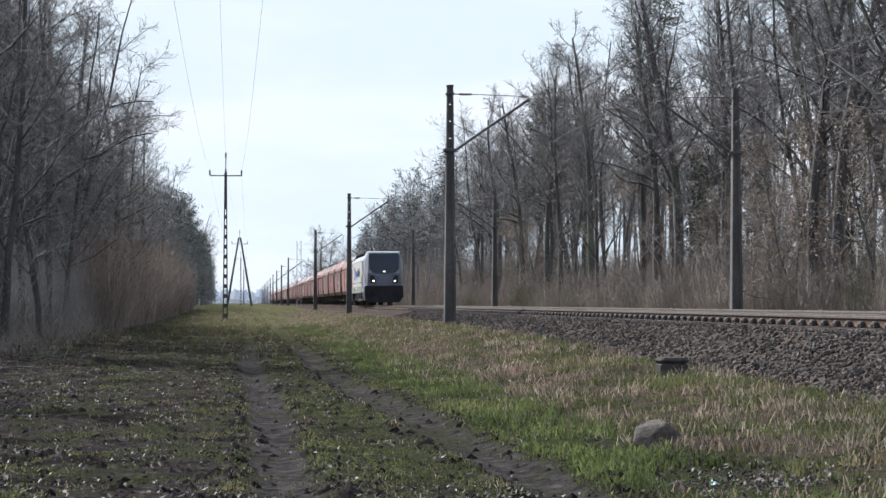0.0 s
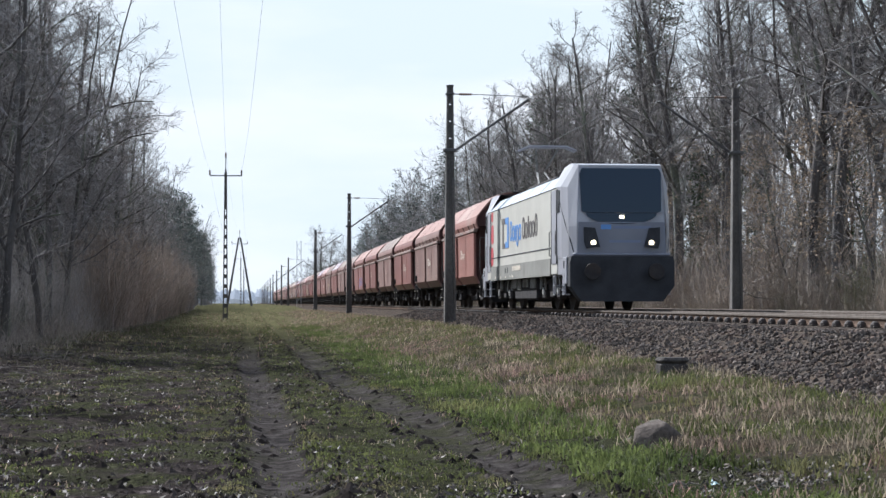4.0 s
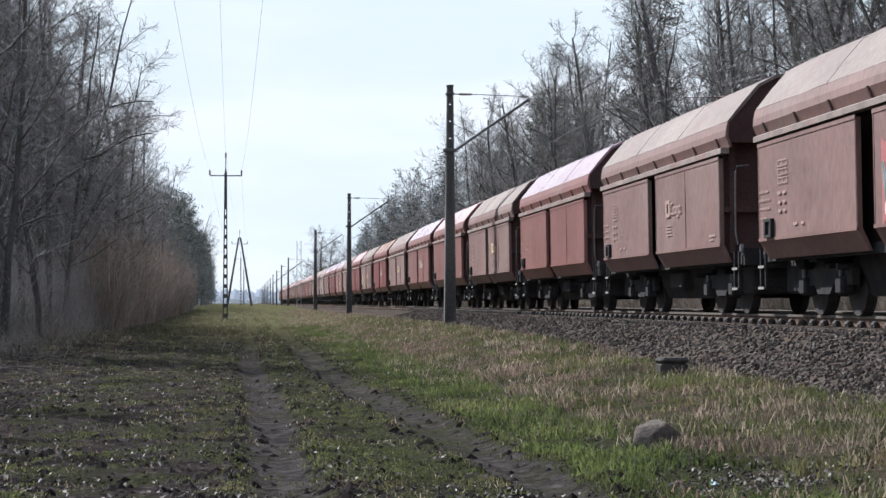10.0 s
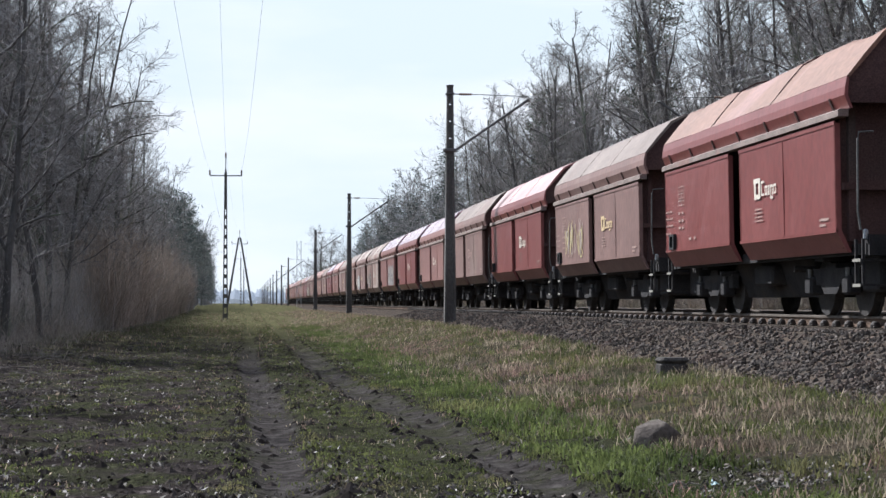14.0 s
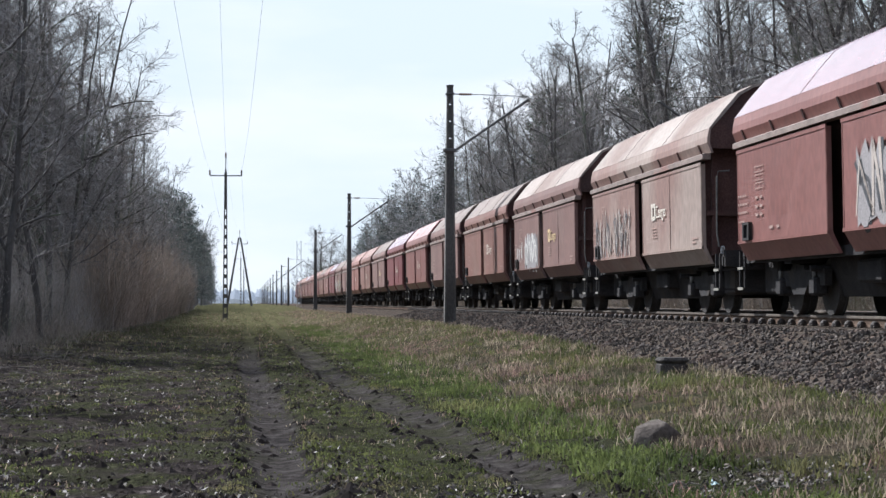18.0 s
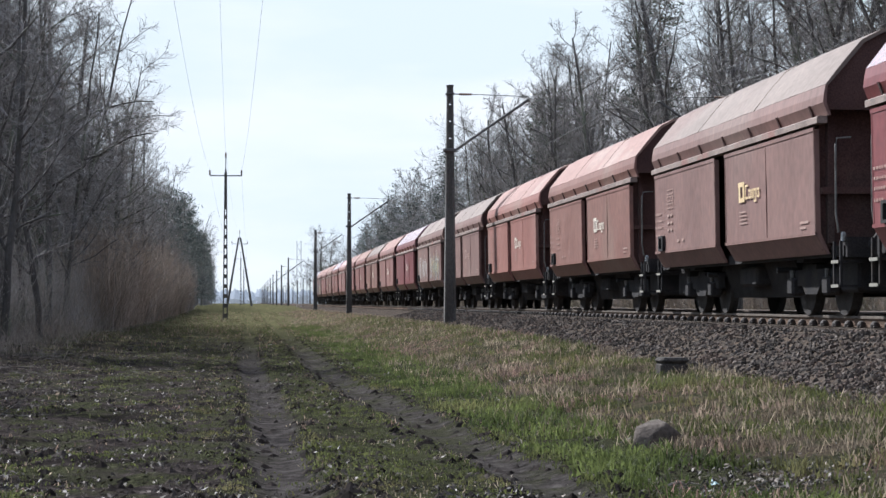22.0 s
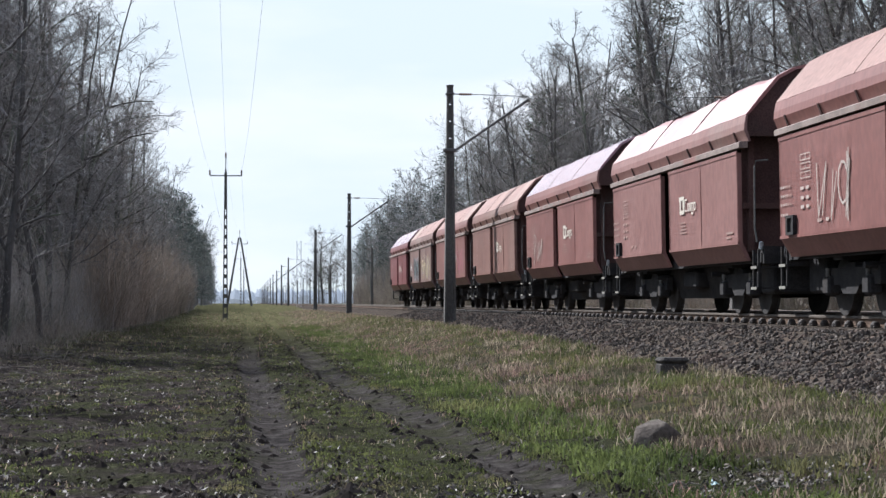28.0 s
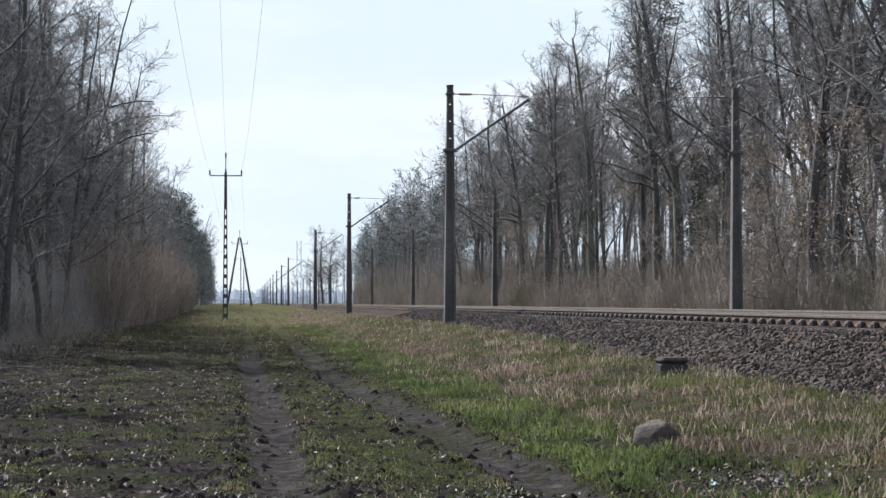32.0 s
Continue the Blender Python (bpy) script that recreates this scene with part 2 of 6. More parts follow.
def ground_material():
    m = bpy.data.materials.new("ground_soil")
    m.use_nodes = True
    nt = m.node_tree
    N, L = nt.nodes, nt.links
    bs = N["Principled BSDF"]
    co = N.new("ShaderNodeTexCoord")
    sp = N.new("ShaderNodeSeparateXYZ")
    L.new(co.outputs["Object"], sp.inputs[0])

    def tex(scale, detail=5, rough=0.55):
        n = N.new("ShaderNodeTexNoise")
        n.inputs["Scale"].default_value, n.inputs["Detail"].default_value, n.inputs["Roughness"].default_value = scale, detail, rough
        L.new(co.outputs["Object"], n.inputs["Vector"])
        return n.outputs[0]

    def math_node(op, a, b):
        n = N.new("ShaderNodeMath")
        n.operation = op
        for k, s in enumerate((a, b)):
            if isinstance(s, (int, float)):
                n.inputs[k].default_value = s
            else:
                L.new(s, n.inputs[k])
        return n.outputs[0]

    def ramp(src, *stops):
        r = N.new("ShaderNodeValToRGB")
        els = r.color_ramp.elements
        while len(els) < len(stops):
            els.new(0.5)
        for e, (p, c) in zip(els, stops):
            e.position, e.color = p, (*c, 1) if len(c) == 3 else c
        L.new(src, r.inputs[0])
        return r.outputs[0]

    def mixed(fac, a, b):
        n = N.new("ShaderNodeMix")
        n.data_type = "RGBA"
        L.new(fac, n.inputs[0])
        for k, s in ((6, a), (7, b)):
            if isinstance(s, tuple):
                n.inputs[k].default_value = (*s, 1)
            else:
                L.new(s, n.inputs[k])
        return n.outputs[2]

    wob = math_node("ADD", math_node("MULTIPLY", math_node("SUBTRACT", tex(0.9), 0.5), 1.6), math_node("MULTIPLY", math_node("SUBTRACT", tex(5.0), 0.5), 0.5))
    x = math_node("ADD", sp.outputs[0], wob)
    u = math_node("DIVIDE", math_node("ADD", x, 12.0), 24.0)      # -12 .. 12 m
    at = lambda v: (v + 12.0) / 24.0
    soil = ramp(tex(7.0, 8, 0.7), (0.34, (0.017, 0.015, 0.0142)), (0.5, (0.045, 0.040, 0.038)), (0.68, (0.095, 0.085, 0.080)))
    litter = ramp(tex(9.0, 10, 0.8), (0.36, (0.011, 0.0095, 0.009)), (0.54, (0.043, 0.036, 0.0335)), (0.70, (0.145, 0.123, 0.112)))
    green = ramp(tex(20.0, 8, 0.85), (0.38, (0.011, 0.0105, 0.008)), (0.54, (0.044, 0.046, 0.026)), (0.72, (0.13, 0.123, 0.078)))
    straw = ramp(tex(12.0, 8, 0.7), (0.3, (0.03, 0.024, 0.018)), (0.55, (0.075, 0.06, 0.044)), (0.75, (0.17, 0.14, 0.10)))
    grassy = ramp(u, (at(-6.5), (0.24, 0.24, 0.24)), (at(-3.0), (0.48, 0.48, 0.48)), (at(-0.6), (0.50, 0.50, 0.50)), (at(0.9), (0.62, 0.62, 0.62)), (at(2.8), (0.82, 0.82, 0.82)), (at(4.0), (0.5, 0.5, 0.5)), (at(6.0), (0.55, 0.55, 0.55)))
    patch = math_node("ADD", math_node("SUBTRACT", grassy, 0.5), tex(1.3, 8, 0.65))
    gmask = ramp(patch, (0.46, (0, 0, 0)), (0.56, (1, 1, 1)))
    dry = ramp(u, (at(2.6), (0, 0, 0)), (at(4.6), (1, 1, 1)))
    base = mixed(dry, litter, straw)
    col = mixed(gmask, base, green)
    # very dark brown noise patches, fainter towards the bank
    dark_patch = ramp(tex(0.85, 9, 0.72), (0.50, (0, 0, 0)), (0.60, (0.8, 0.8, 0.8)))
    low = ramp(u, (at(1.0), (1, 1, 1)), (at(3.2), (0.35, 0.35, 0.35)))
    col = mixed(math_node("MULTIPLY", dark_patch, low), col, (0.013, 0.0115, 0.0105))
    # ruts
    xr = math_node("ADD", sp.outputs[0], math_node("MULTIPLY", math_node("SUBTRACT", tex(2.2, 6, 0.7), 0.5), 0.5))
    for c, turn in ((0.28, 0), (2.30, 1)):
        d = math_node("SUBTRACT", xr, c)
        s = N.new("ShaderNodeMapRange")
        s.interpolation_type = "SMOOTHSTEP"
        s.inputs[1].default_value, s.inputs[2].default_value, s.inputs[4].default_value = (8, 36, 0.80) if turn else (22, 42, 0.24)
        L.new(sp.outputs[1], s.inputs[0])
        d = math_node("ADD", d, s.outputs[0])
        k = ramp(math_node("ABSOLUTE", d, 0.0), (0.19 if not turn else 0.26, (0.95, 0.95, 0.95)), (0.30 if not turn else 0.42, (0, 0, 0)))
        far = ramp(math_node("DIVIDE", sp.outputs[1], 100.0), (0.50, (1, 1, 1)), (0.64, (0.15, 0.15, 0.15)))
        worn = ramp(tex(0.8 if turn else 0.5, 8, 0.7), (0.40, (0.15, 0.15, 0.15)) if turn else (0.36, (0.45, 0.45, 0.45)), (0.52, (1, 1, 1)))
        col = mixed(math_node("MULTIPLY", math_node("MULTIPLY", k, worn), far), col, soil)
    # beyond the verge
    farg = ramp(math_node("DIVIDE", sp.outputs[1], 400.0), (0.10, (0, 0, 0)), (0.30, (1, 1, 1)))
    wide = ramp(tex(1.3, 9, 0.78), (0.40, (0.03, 0.027, 0.018)), (0.5, (0.075, 0.076, 0.036)), (0.60, (0.15, 0.128, 0.078)))
    col = mixed(farg, col, wide)
    L.new(col, bs.inputs["Base Color"])
    bs.inputs["Roughness"].default_value = 0.95
    bs.inputs["Specular IOR Level"].default_value = 0.0
    bp = N.new("ShaderNodeBump")
    bp.inputs["Strength"].default_value, bp.inputs["Distance"].default_value = 0.85, 0.07
    L.new(tex(7.0, 10, 0.72), bp.inputs["Height"])
    L.new(bp.outputs[0], bs.inputs["Normal"])
    return m


make_ground()


# ---- railway ----
def ballast_z(x, y):
    """Top of the ballast bed across the line."""
    t, top = max(toe(y), 0.85 * smooth(110, 300, y)) - 0.06, RAIL - 0.235
    if x < 8.3:
        return t + (top - t) * max(0.0, (x - 6.65) / 1.65)
    if x > 16.1:
        return top - (top - t) * min(1.0, (x - 16.1) / 1.6)
    return top


def make_ballast():
    xs = [6.55 + 0.25 * i for i in range(9)] + [9, 10, 11, 12, 13, 14, 15, 16.1, 16.6, 17.2, 17.8]
    ys = [-800, -300, -60, -20, 0, 8] + [14 + 1.0 * i for i in range(66)] + [82 + 6 * i for i in range(40)] + [340, 400, 500, 700, 1000, 1500]
    v = [(x, y, ballast_z(x, y) + 0.02 * noise.noise((x * 3, y * 2, 1))) for y in ys for x in xs]
    w = len(xs)
    f = [(j * w + i, j * w + i + 1, (j + 1) * w + i + 1, (j + 1) * w + i) for j in range(len(ys) - 1) for i in range(w - 1)]
    me = bpy.data.meshes.new("ballast_bed")
    me.from_pydata(v, [], f)
    m = mat("ballast_bed", (0.034, 0.029, 0.025), (0.085, 0.072, 0.062), 14.0, 0.95, 1.0, fine=26, c=(0.09, 0.068, 0.052), cpos=0.58, fineamt=0.6, spec=0.0)
    me.materials.append(m)
    return setting("ballast_bed", me, "grey-brown crushed stone ballast bed of the double track", "ballast")


BALLAST = make_ballast()

RAIL_PROF = [(-0.075, 0), (0.075, 0), (0.075, 0.012), (0.022, 0.032), (0.010, 0.05), (0.010, 0.118), (0.034, 0.132), (-0.034, 0.132), (-0.010, 0.118), (-0.010, 0.05), (-0.022, 0.032), (-0.075, 0.012)]
HEAD_PROF = [(-0.036, 0.132), (0.036, 0.132), (0.036, 0.163), (0.028, 0.172), (-0.028, 0.172), (-0.036, 0.163)]


def make_track(cx, label):
    tr = thing("railway_track", label, "railway track", "tracks of the line", "structure", pose(cx, 0, RAIL - 0.172))
    foot = fix(Geo().prism(RAIL_PROF, -780, 1500).mesh("rail", RUST))
    head = fix(Geo().prism(HEAD_PROF, -780, 1500).mesh("rail_head", STEEL))
    for sx in (-0.7535, 0.7535):
        r = part("rail", foot, None, tr, "rust-brown steel rail", at=pose(sx, 0, 0))
        part("rail_head", head, None, r, "worn bright running surface")
    sl = Geo().prism([(-1.30, -0.20), (1.30, -0.20), (1.28, -0.02), (1.0, -0.005), (-1.0, -0.005), (-1.28, -0.02)], -0.13, 0.13).mesh("sleeper", SLEEPER)
    fix(sl)
    cg = Geo()
    for sx in (-0.7535, 0.7535):
        for s in (-1, 1):
            cx0 = sx + s * 0.115
            cg.tube([(cx0, 0, 0.0), (cx0, 0, 0.05), (cx0, 0, 0.085), (cx0, 0, 0.10)], [0.075, 0.07, 0.05, 0.02], 10)
            cg.box(cx0 - 0.05, cx0 + 0.05, -0.075, 0.075, -0.004, 0.026, 0.008)
    cl = fix(cg.mesh("fastening", CLIP))
    n0 = 150
    for i in range(n0):
        y = 16.2 + 0.6 * i
        s = part("sleeper", sl, None, tr, at=pose(0, y, 0, 0, 0, 0))
        part("fastening", cl, None, s, "dark rusty rail clips")
    g = Geo()
    for i in range(400):
        y = 16.2 + 0.6 * (n0 + i)
        g.box(-1.3, 1.3, y - 0.13, y + 0.13, -0.2, -0.005)
    ob = part("sleepers_beyond", g, SLEEPER, tr, "concrete sleepers running away")
    ob["kind"] = "stuff"
    return tr


make_track(TRACK_X, "near railway track with rusty rails on concrete sleepers")
make_track(FAR_X, "far railway track with rusty rails on concrete sleepers")


# ---- line poles ----
def pole_mesh(h, w0, w1, d0, d1):
    """A tapered I-shaped concrete mast with openings near its top."""
    g = Geo()
    n = 14

    def at(t):
        return (w0 + (w1 - w0) * t) / 2, (d0 + (d1 - d0) * t) / 2
    for s in (-1, 1):          # two flanges
        v, f = [], []
        for t in (0, 1):
            w, d = at(t)
            xa, xb = s * w, s * (w - 0.085)
            v += [(xa, -d, t * h), (xb, -d, t * h), (xb, d, t * h), (xa, d, t * h)]
        f = [(0, 1, 2, 3), (7, 6, 5, 4)] + [(i, (i + 1) % 4, (i + 1) % 4 + 4, i + 4) for i in range(4)]
        g.add(v, f)
    for i in range(n):        # web with gaps in the upper third
        t0, t1 = i / n, (i + 1) / n
        if 0.68 < t0 < 0.9:
            t1 = t0 + (t1 - t0) * 0.90
        v = []
        for t in (t0, t1):
            w, d = at(t)
            w -= 0.05
            d *= 0.55
            v += [(-w, -d, t * h), (w, -d, t * h), (w, d, t * h), (-w, d, t * h)]
        g.add(v, [(3, 2, 1, 0), (4, 5, 6, 7)] + [(i2, (i2 + 1) % 4, (i2 + 1) % 4 + 4, i2 + 4) for i2 in range(4)])
    w, d = at(1)
    g.box(-w - 0.01, w + 0.01, -d - 0.01, d + 0.01, h - 0.02, h + 0.05)
    return fix(g.mesh("mast", CONCRETE))


def insulator(g, a, b, r=0.06):
    a, b = Vector(a), Vector(b)
    pts, rad = [], []
    for i in range(13):
        pts.append(a.lerp(b, i / 12))
        rad.append(r if i % 2 else r * 0.45)
    g.tube(pts, rad, 8)


def line_pole(side, label):
    """A mast with its bracket; side +1 reaches towards +x."""
    p = thing("line_pole", label, "line pole", "overhead line poles")
    part("mast", pole_mesh(8.55, 0.42, 0.22, 0.36, 0.20), CONCRETE, p)
    g = Geo()
    arm = 2.95
    g.tube([(side * 0.16, 0, 6.25), (side * (arm - 0.1), 0, 8.12)], 0.05, 8)
    g.box(-0.24, 0.24, -0.21, 0.21, 6.20, 6.32, 0.02)
    part("bracket_arm", g, ARM, p, "dark steel diagonal bracket tube")
    g = Geo()
    g.tube([(side * 0.1, 0, 8.28), (side * 0.35, 0, 8.28)], 0.018, 6)
    g.tube([(side * 0.75, 0, 8.28), (side * (arm - 0.1), 0, 8.22)], 0.014, 6)
    g.box(-0.15, 0.15, -0.14, 0.14, 8.24, 8.32, 0.01)
    part("top_tie", g, ARM, p)
    g = Geo()
    insulator(g, (side * 0.33, 0, 8.28), (side * 0.78, 0, 8.28))
    part("insulator", g, INSUL, p, "brown ribbed insulator")
    g = Geo()
    g.tube([(side * (arm - 1.2), 0, 7.3), (side * (arm - 0.2), 0, 6.1), (side * (arm + 0.1), 0, 5.95)], 0.022, 6)
    part("steady_arm", g, ARM, p)
    return p


def make_poles():
    a = line_pole(1, "tapered dark concrete line pole with a diagonal bracket over the track")
    b = line_pole(-1, "tapered concrete line pole beyond the far track")
    a.matrix_basis = pose(7.17, 65, toe(65) - 0.05)
    b.matrix_basis = pose(17.6, 65, toe(65) - 0.05)
    for i in range(2, 15):
        y = 65.15 * i
        z = max(toe(y), 0.85 * smooth(110, 300, y)) - 0.05
        if i != 4:
            copy_thing(a, pose(7.17, y, z))
        copy_thing(b, pose(17.6, y, z))
    # taller lattice mast among them
    m = thing("lattice_mast", "slender grey steel lattice mast beside the line", "mast")
    g = Geo()
    h, w = 9.4, 0.30
    for sx in (-1, 1):
        for sy in (-1, 1):
            g.box(sx * w - 0.03, sx * w + 0.03, sy * w - 0.03, sy * w + 0.03, 0, h)
    part("legs", g, GALV, m)
    g = Geo()
    for i in range(12):
        z0, z1 = i * h / 12, (i + 1) * h / 12
        s = 1 if i % 2 else -1
        for sy in (-1, 1):
            g.tube([(-s * w, sy * w, z0), (s * w, sy * w, z1)], 0.022, 4)
            g.tube([(sy * w, -s * w, z0), (sy * w, s * w, z1)], 0.022, 4)
    part("bracing", g, GALV, m)
    m.matrix_basis = pose(7.25, 261, 0.7)


make_poles()


def wires(name, label, pts_list, r, group=""):
    g = Geo()
    for pts in pts_list:
        g.tube(pts, r, 5)
    return tagged(new(name, fix(g.mesh(name, WIRE))), label, "wire", group)


def catenary(cx, z_up, z_low):
    up, low, drop = [], [], []
    for s in range(-1, 14):
        y0, y1 = 65.1 * s, 65.1 * (s + 1)
        for i in range(9 if s < 13 else 10):
            t = i / 9
            z = z_up - 1.1 * 4 * t * (1 - t)
            up.append((cx, y0 + (y1 - y0) * t, z))
            if i and s > -1 and s < 6:
                drop.append([(cx, y0 + (y1 - y0) * t, z), (cx, y0 + (y1 - y0) * t, z_low)])
        low.append((cx, y0, z_low))
    w = thing("overhead_wire", "thin dark overhead line with messenger wire and droppers", "wire", "overhead wires")
    part("messenger_wire", Geo().tube(up, 0.009, 4), WIRE, w)
    part("contact_wire", Geo().tube(low, 0.009, 4), WIRE, w)
    g = Geo()
    for d in drop:
        g.tube(d, 0.006, 3, False)
    part("droppers", g, WIRE, w)["kind"] = "stuff"


catenary(TRACK_X - 0.05, RAIL + 7.4, RAIL + 5.57)
catenary(FAR_X + 0.05, RAIL + 7.4, RAIL + 5.57)


# ---- power line on the verge ----
def ladder_pole(g, h, w0=0.40, w1=0.20, d=0.16):
    """Concrete ladder pole: two posts joined by rungs."""
    for s in (-1, 1):
        v = []
        for t in (0, 1):
            w = (w0 + (w1 - w0) * t) / 2
            v += [(s * w, -d / 2, t * h), (s * (w - 0.09), -d / 2, t * h), (s * (w - 0.09), d / 2, t * h), (s * w, d / 2, t * h)]
        g.add(v, [(3, 2, 1, 0), (4, 5, 6, 7)] + [(i, (i + 1) % 4, (i + 1) % 4 + 4, i + 4) for i in range(4)])
    k = int(h / 0.75)
    for i in range(k):
        z = 0.2 + i * h / k
        w = (w0 + (w1 - w0) * z / h) / 2 - 0.04
        g.box(-w, w, -d / 2.4, d / 2.4, z, z + (0.30 if z < h * 0.74 else h / k + 0.02))


def cross_arm(p, z, top):
    g = Geo()
    g.box(-1.22, 1.22, -0.05, 0.05, z - 0.05, z + 0.05)
    g.tube([(0, 0, z), (0, 0, top)], 0.045, 6)
    part("cross_arm", g, GALV, p, "steel cross-arm with raised peak")
    for x, zz in ((-1.2, z), (1.2, z), (0, top)):
        g = Geo()
        insulator(g, (x, 0, zz + 0.02), (x, 0, zz + 0.42), 0.085)
        part("insulator", g, INSUL, p, "dark pin insulator")


def make_power_line():
    p = thing("power_pole", "slim concrete ladder pole with cross-arm and insulators", "power pole", "power line poles", "", pose(-1.68, 141, 0.02))
    g = Geo()
    ladder_pole(g, 11.3)
    part("pole", g, CONCRETE, p)
    cross_arm(p, 11.05, 12.4)
    a = thing("power_pole", "A-shaped double concrete pole with cross-arm", "power pole", "power line poles", "", pose(-1.25, 291, 0.75))
    for s in (-1, 1):
        g = Geo()
        g.tube([(s * 1.95, 0, -0.1), (s * 0.14, 0, 10.9)], [0.19, 0.12], 8)
        part("leg", g, CONCRETE, a)
    cross_arm(a, 9.9, 11.6)
    for y, x in ((440, -1.6), (590, -1.2), (740, -1.4)):
        copy_thing(p, pose(x, y, 0.8))
    copy_thing(p, pose(-0.25, -9, 0))
    spans = []
    ends = [(-9, -0.25, 0), (141, -1.68, 0.02), (291, -1.25, 0.75), (440, -1.6, 0.8), (590, -1.2, 0.8), (740, -1.4, 0.8)]
    for (y0, x0, z0), (y1, x1, z1) in zip(ends, ends[1:]):
        for dx, h in ((-1.2, 11.5), (1.2, 11.5), (0, 12.85)):
            dz0, dz1 = (-1.1 if y0 == 291 else 0), (-1.1 if y1 == 291 else 0)
            pts = []
            for i in range(13):
                t = i / 12
                pts.append((x0 + dx + (x1 - x0) * t, y0 + (y1 - y0) * t, h + z0 + dz0 + (z1 + dz1 - z0 - dz0) * t - 2.0 * 4 * t * (1 - t)))
            spans.append(pts)
    wires("power_wire", "thin bare conductors of the power line", spans, 0.0042)


make_power_line()


# ---- train: paints ----
def paint(name, a, b, dirt, rough, cpos=0.6, spec=0.5, coat=0.0):
    return mat(name, a, b, 0.9, rough, 0.06, fine=14, c=dirt, cpos=cpos, stretch=(1.0, 0.6, 0.35), fineamt=0.2, spec=spec, coat=coat)


PAINTS = {
    "red": paint("paint_red", (0.200, 0.085, 0.073), (0.25, 0.112, 0.096), (0.235, 0.135, 0.112), 0.42, 0.66),
    "fresh": paint("paint_fresh_red", (0.19, 0.056, 0.051), (0.23, 0.074, 0.067), (0.19, 0.088, 0.075), 0.35, 0.72),
    "faded": paint("paint_faded_red", (0.212, 0.096, 0.083), (0.258, 0.127, 0.109), (0.24, 0.148, 0.125), 0.5, 0.62),
    "brown": paint("paint_dusty_brown", (0.160, 0.085, 0.071), (0.205, 0.113, 0.094), (0.205, 0.132, 0.11), 0.6, 0.58),
    "dark": paint("paint_dark_brown", (0.185, 0.087, 0.069), (0.235, 0.118, 0.093), (0.23, 0.15, 0.118), 0.5, 0.6),
    "rust": paint("paint_rust_orange", (0.25, 0.105, 0.084), (0.305, 0.142, 0.115), (0.28, 0.165, 0.135), 0.5, 0.6),
    "crimson": paint("paint_crimson", (0.175, 0.052, 0.054), (0.215, 0.074, 0.074), (0.20, 0.105, 0.095), 0.38, 0.68),
    "cream": paint("paint_cream", (0.27, 0.20, 0.165), (0.35, 0.27, 0.225), (0.22, 0.125, 0.10), 0.65, 0.50),
}
ROOFS = {
    "pink": paint("roof_glossy_red", (0.23, 0.080, 0.072), (0.28, 0.105, 0.096), (0.30, 0.18, 0.165), 0.48, 0.62, 0.45, 0.15),
    # bleached paint, with the sky's reflection tinted into its lilac base
    "lilac": paint("roof_bleached", (0.295, 0.155, 0.18), (0.35, 0.20, 0.228), (0.38, 0.275, 0.30), 0.26, 0.62, 0.6, 0.5),
    "rust": paint("roof_rusty", (0.165, 0.080, 0.052), (0.215, 0.108, 0.072), (0.26, 0.14, 0.125), 0.75, 0.60, 0.35, 0.0),
    "tan": paint("roof_dusty", (0.150, 0.112, 0.094), (0.20, 0.155, 0.13), (0.165, 0.108, 0.09), 0.75, 0.6, 0.25, 0.0),
    "peach": paint("roof_peach", (0.208, 0.108, 0.086), (0.258, 0.142, 0.115), (0.275, 0.19, 0.158), 0.72, 0.62, 0.25, 0.0),
    "cream": paint("roof_cream", (0.24, 0.195, 0.165), (0.32, 0.265, 0.23), (0.19, 0.13, 0.105), 0.75, 0.52, 0.2),
}
# side red darkened: shade of the ends and gaps put into the colour
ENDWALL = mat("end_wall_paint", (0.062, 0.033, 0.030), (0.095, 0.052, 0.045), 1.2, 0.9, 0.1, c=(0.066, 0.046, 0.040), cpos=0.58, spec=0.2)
LEDGE = mat("ledge_dust", (0.16, 0.115, 0.095), (0.26, 0.195, 0.165), 2.0, 0.7, 0.1, c=(0.22, 0.10, 0.08))
UNDER = mat("underframe_grime", (0.024, 0.0225, 0.0235), (0.042, 0.038, 0.037), 3.0, 0.9, 0.2, c=(0.046, 0.038, 0.033), spec=0.15)
WHEEL = mat("wheel_steel", (0.032, 0.029, 0.027), (0.055, 0.048, 0.044), 4.0, 0.85, 0.1, spec=0.2)
SPRING = mat("spring_pale", (0.08, 0.073, 0.066), (0.15, 0.138, 0.125), 5.0, 0.6, 0.1)
WHITE = mat("white_marking", (0.58, 0.52, 0.43), (0.70, 0.635, 0.535), 3.0, 0.55, 0.0, c=(0.50, 0.40, 0.35), cpos=0.66)
FADEDWHITE = mat("faded_marking", (0.29, 0.18, 0.15), (0.37, 0.255, 0.215), 4.0, 0.6, 0.0, c=(0.36, 0.22, 0.18), cpos=0.6)
PALEWHITE = mat("worn_marking", (0.40, 0.31, 0.265), (0.50, 0.41, 0.36), 4.0, 0.6, 0.0, c=(0.30, 0.18, 0.15), cpos=0.6)
GOLD = mat("yellowed_marking", (0.58, 0.42, 0.22), (0.68, 0.52, 0.30), 3.0, 0.55, 0.0)
STEPEDGE = plain("step_edge_paint", (0.22, 0.205, 0.17), 0.8)

# half profile of the swung roof, from eaves to ridge
ROOF_HALF = [(1.565, 3.12), (1.56, 3.30), (1.535, 3.47), (1.25, 3.83), (0.97, 4.15), (0.66, 4.31), (0.33, 4.38), (0.0, 4.40)]


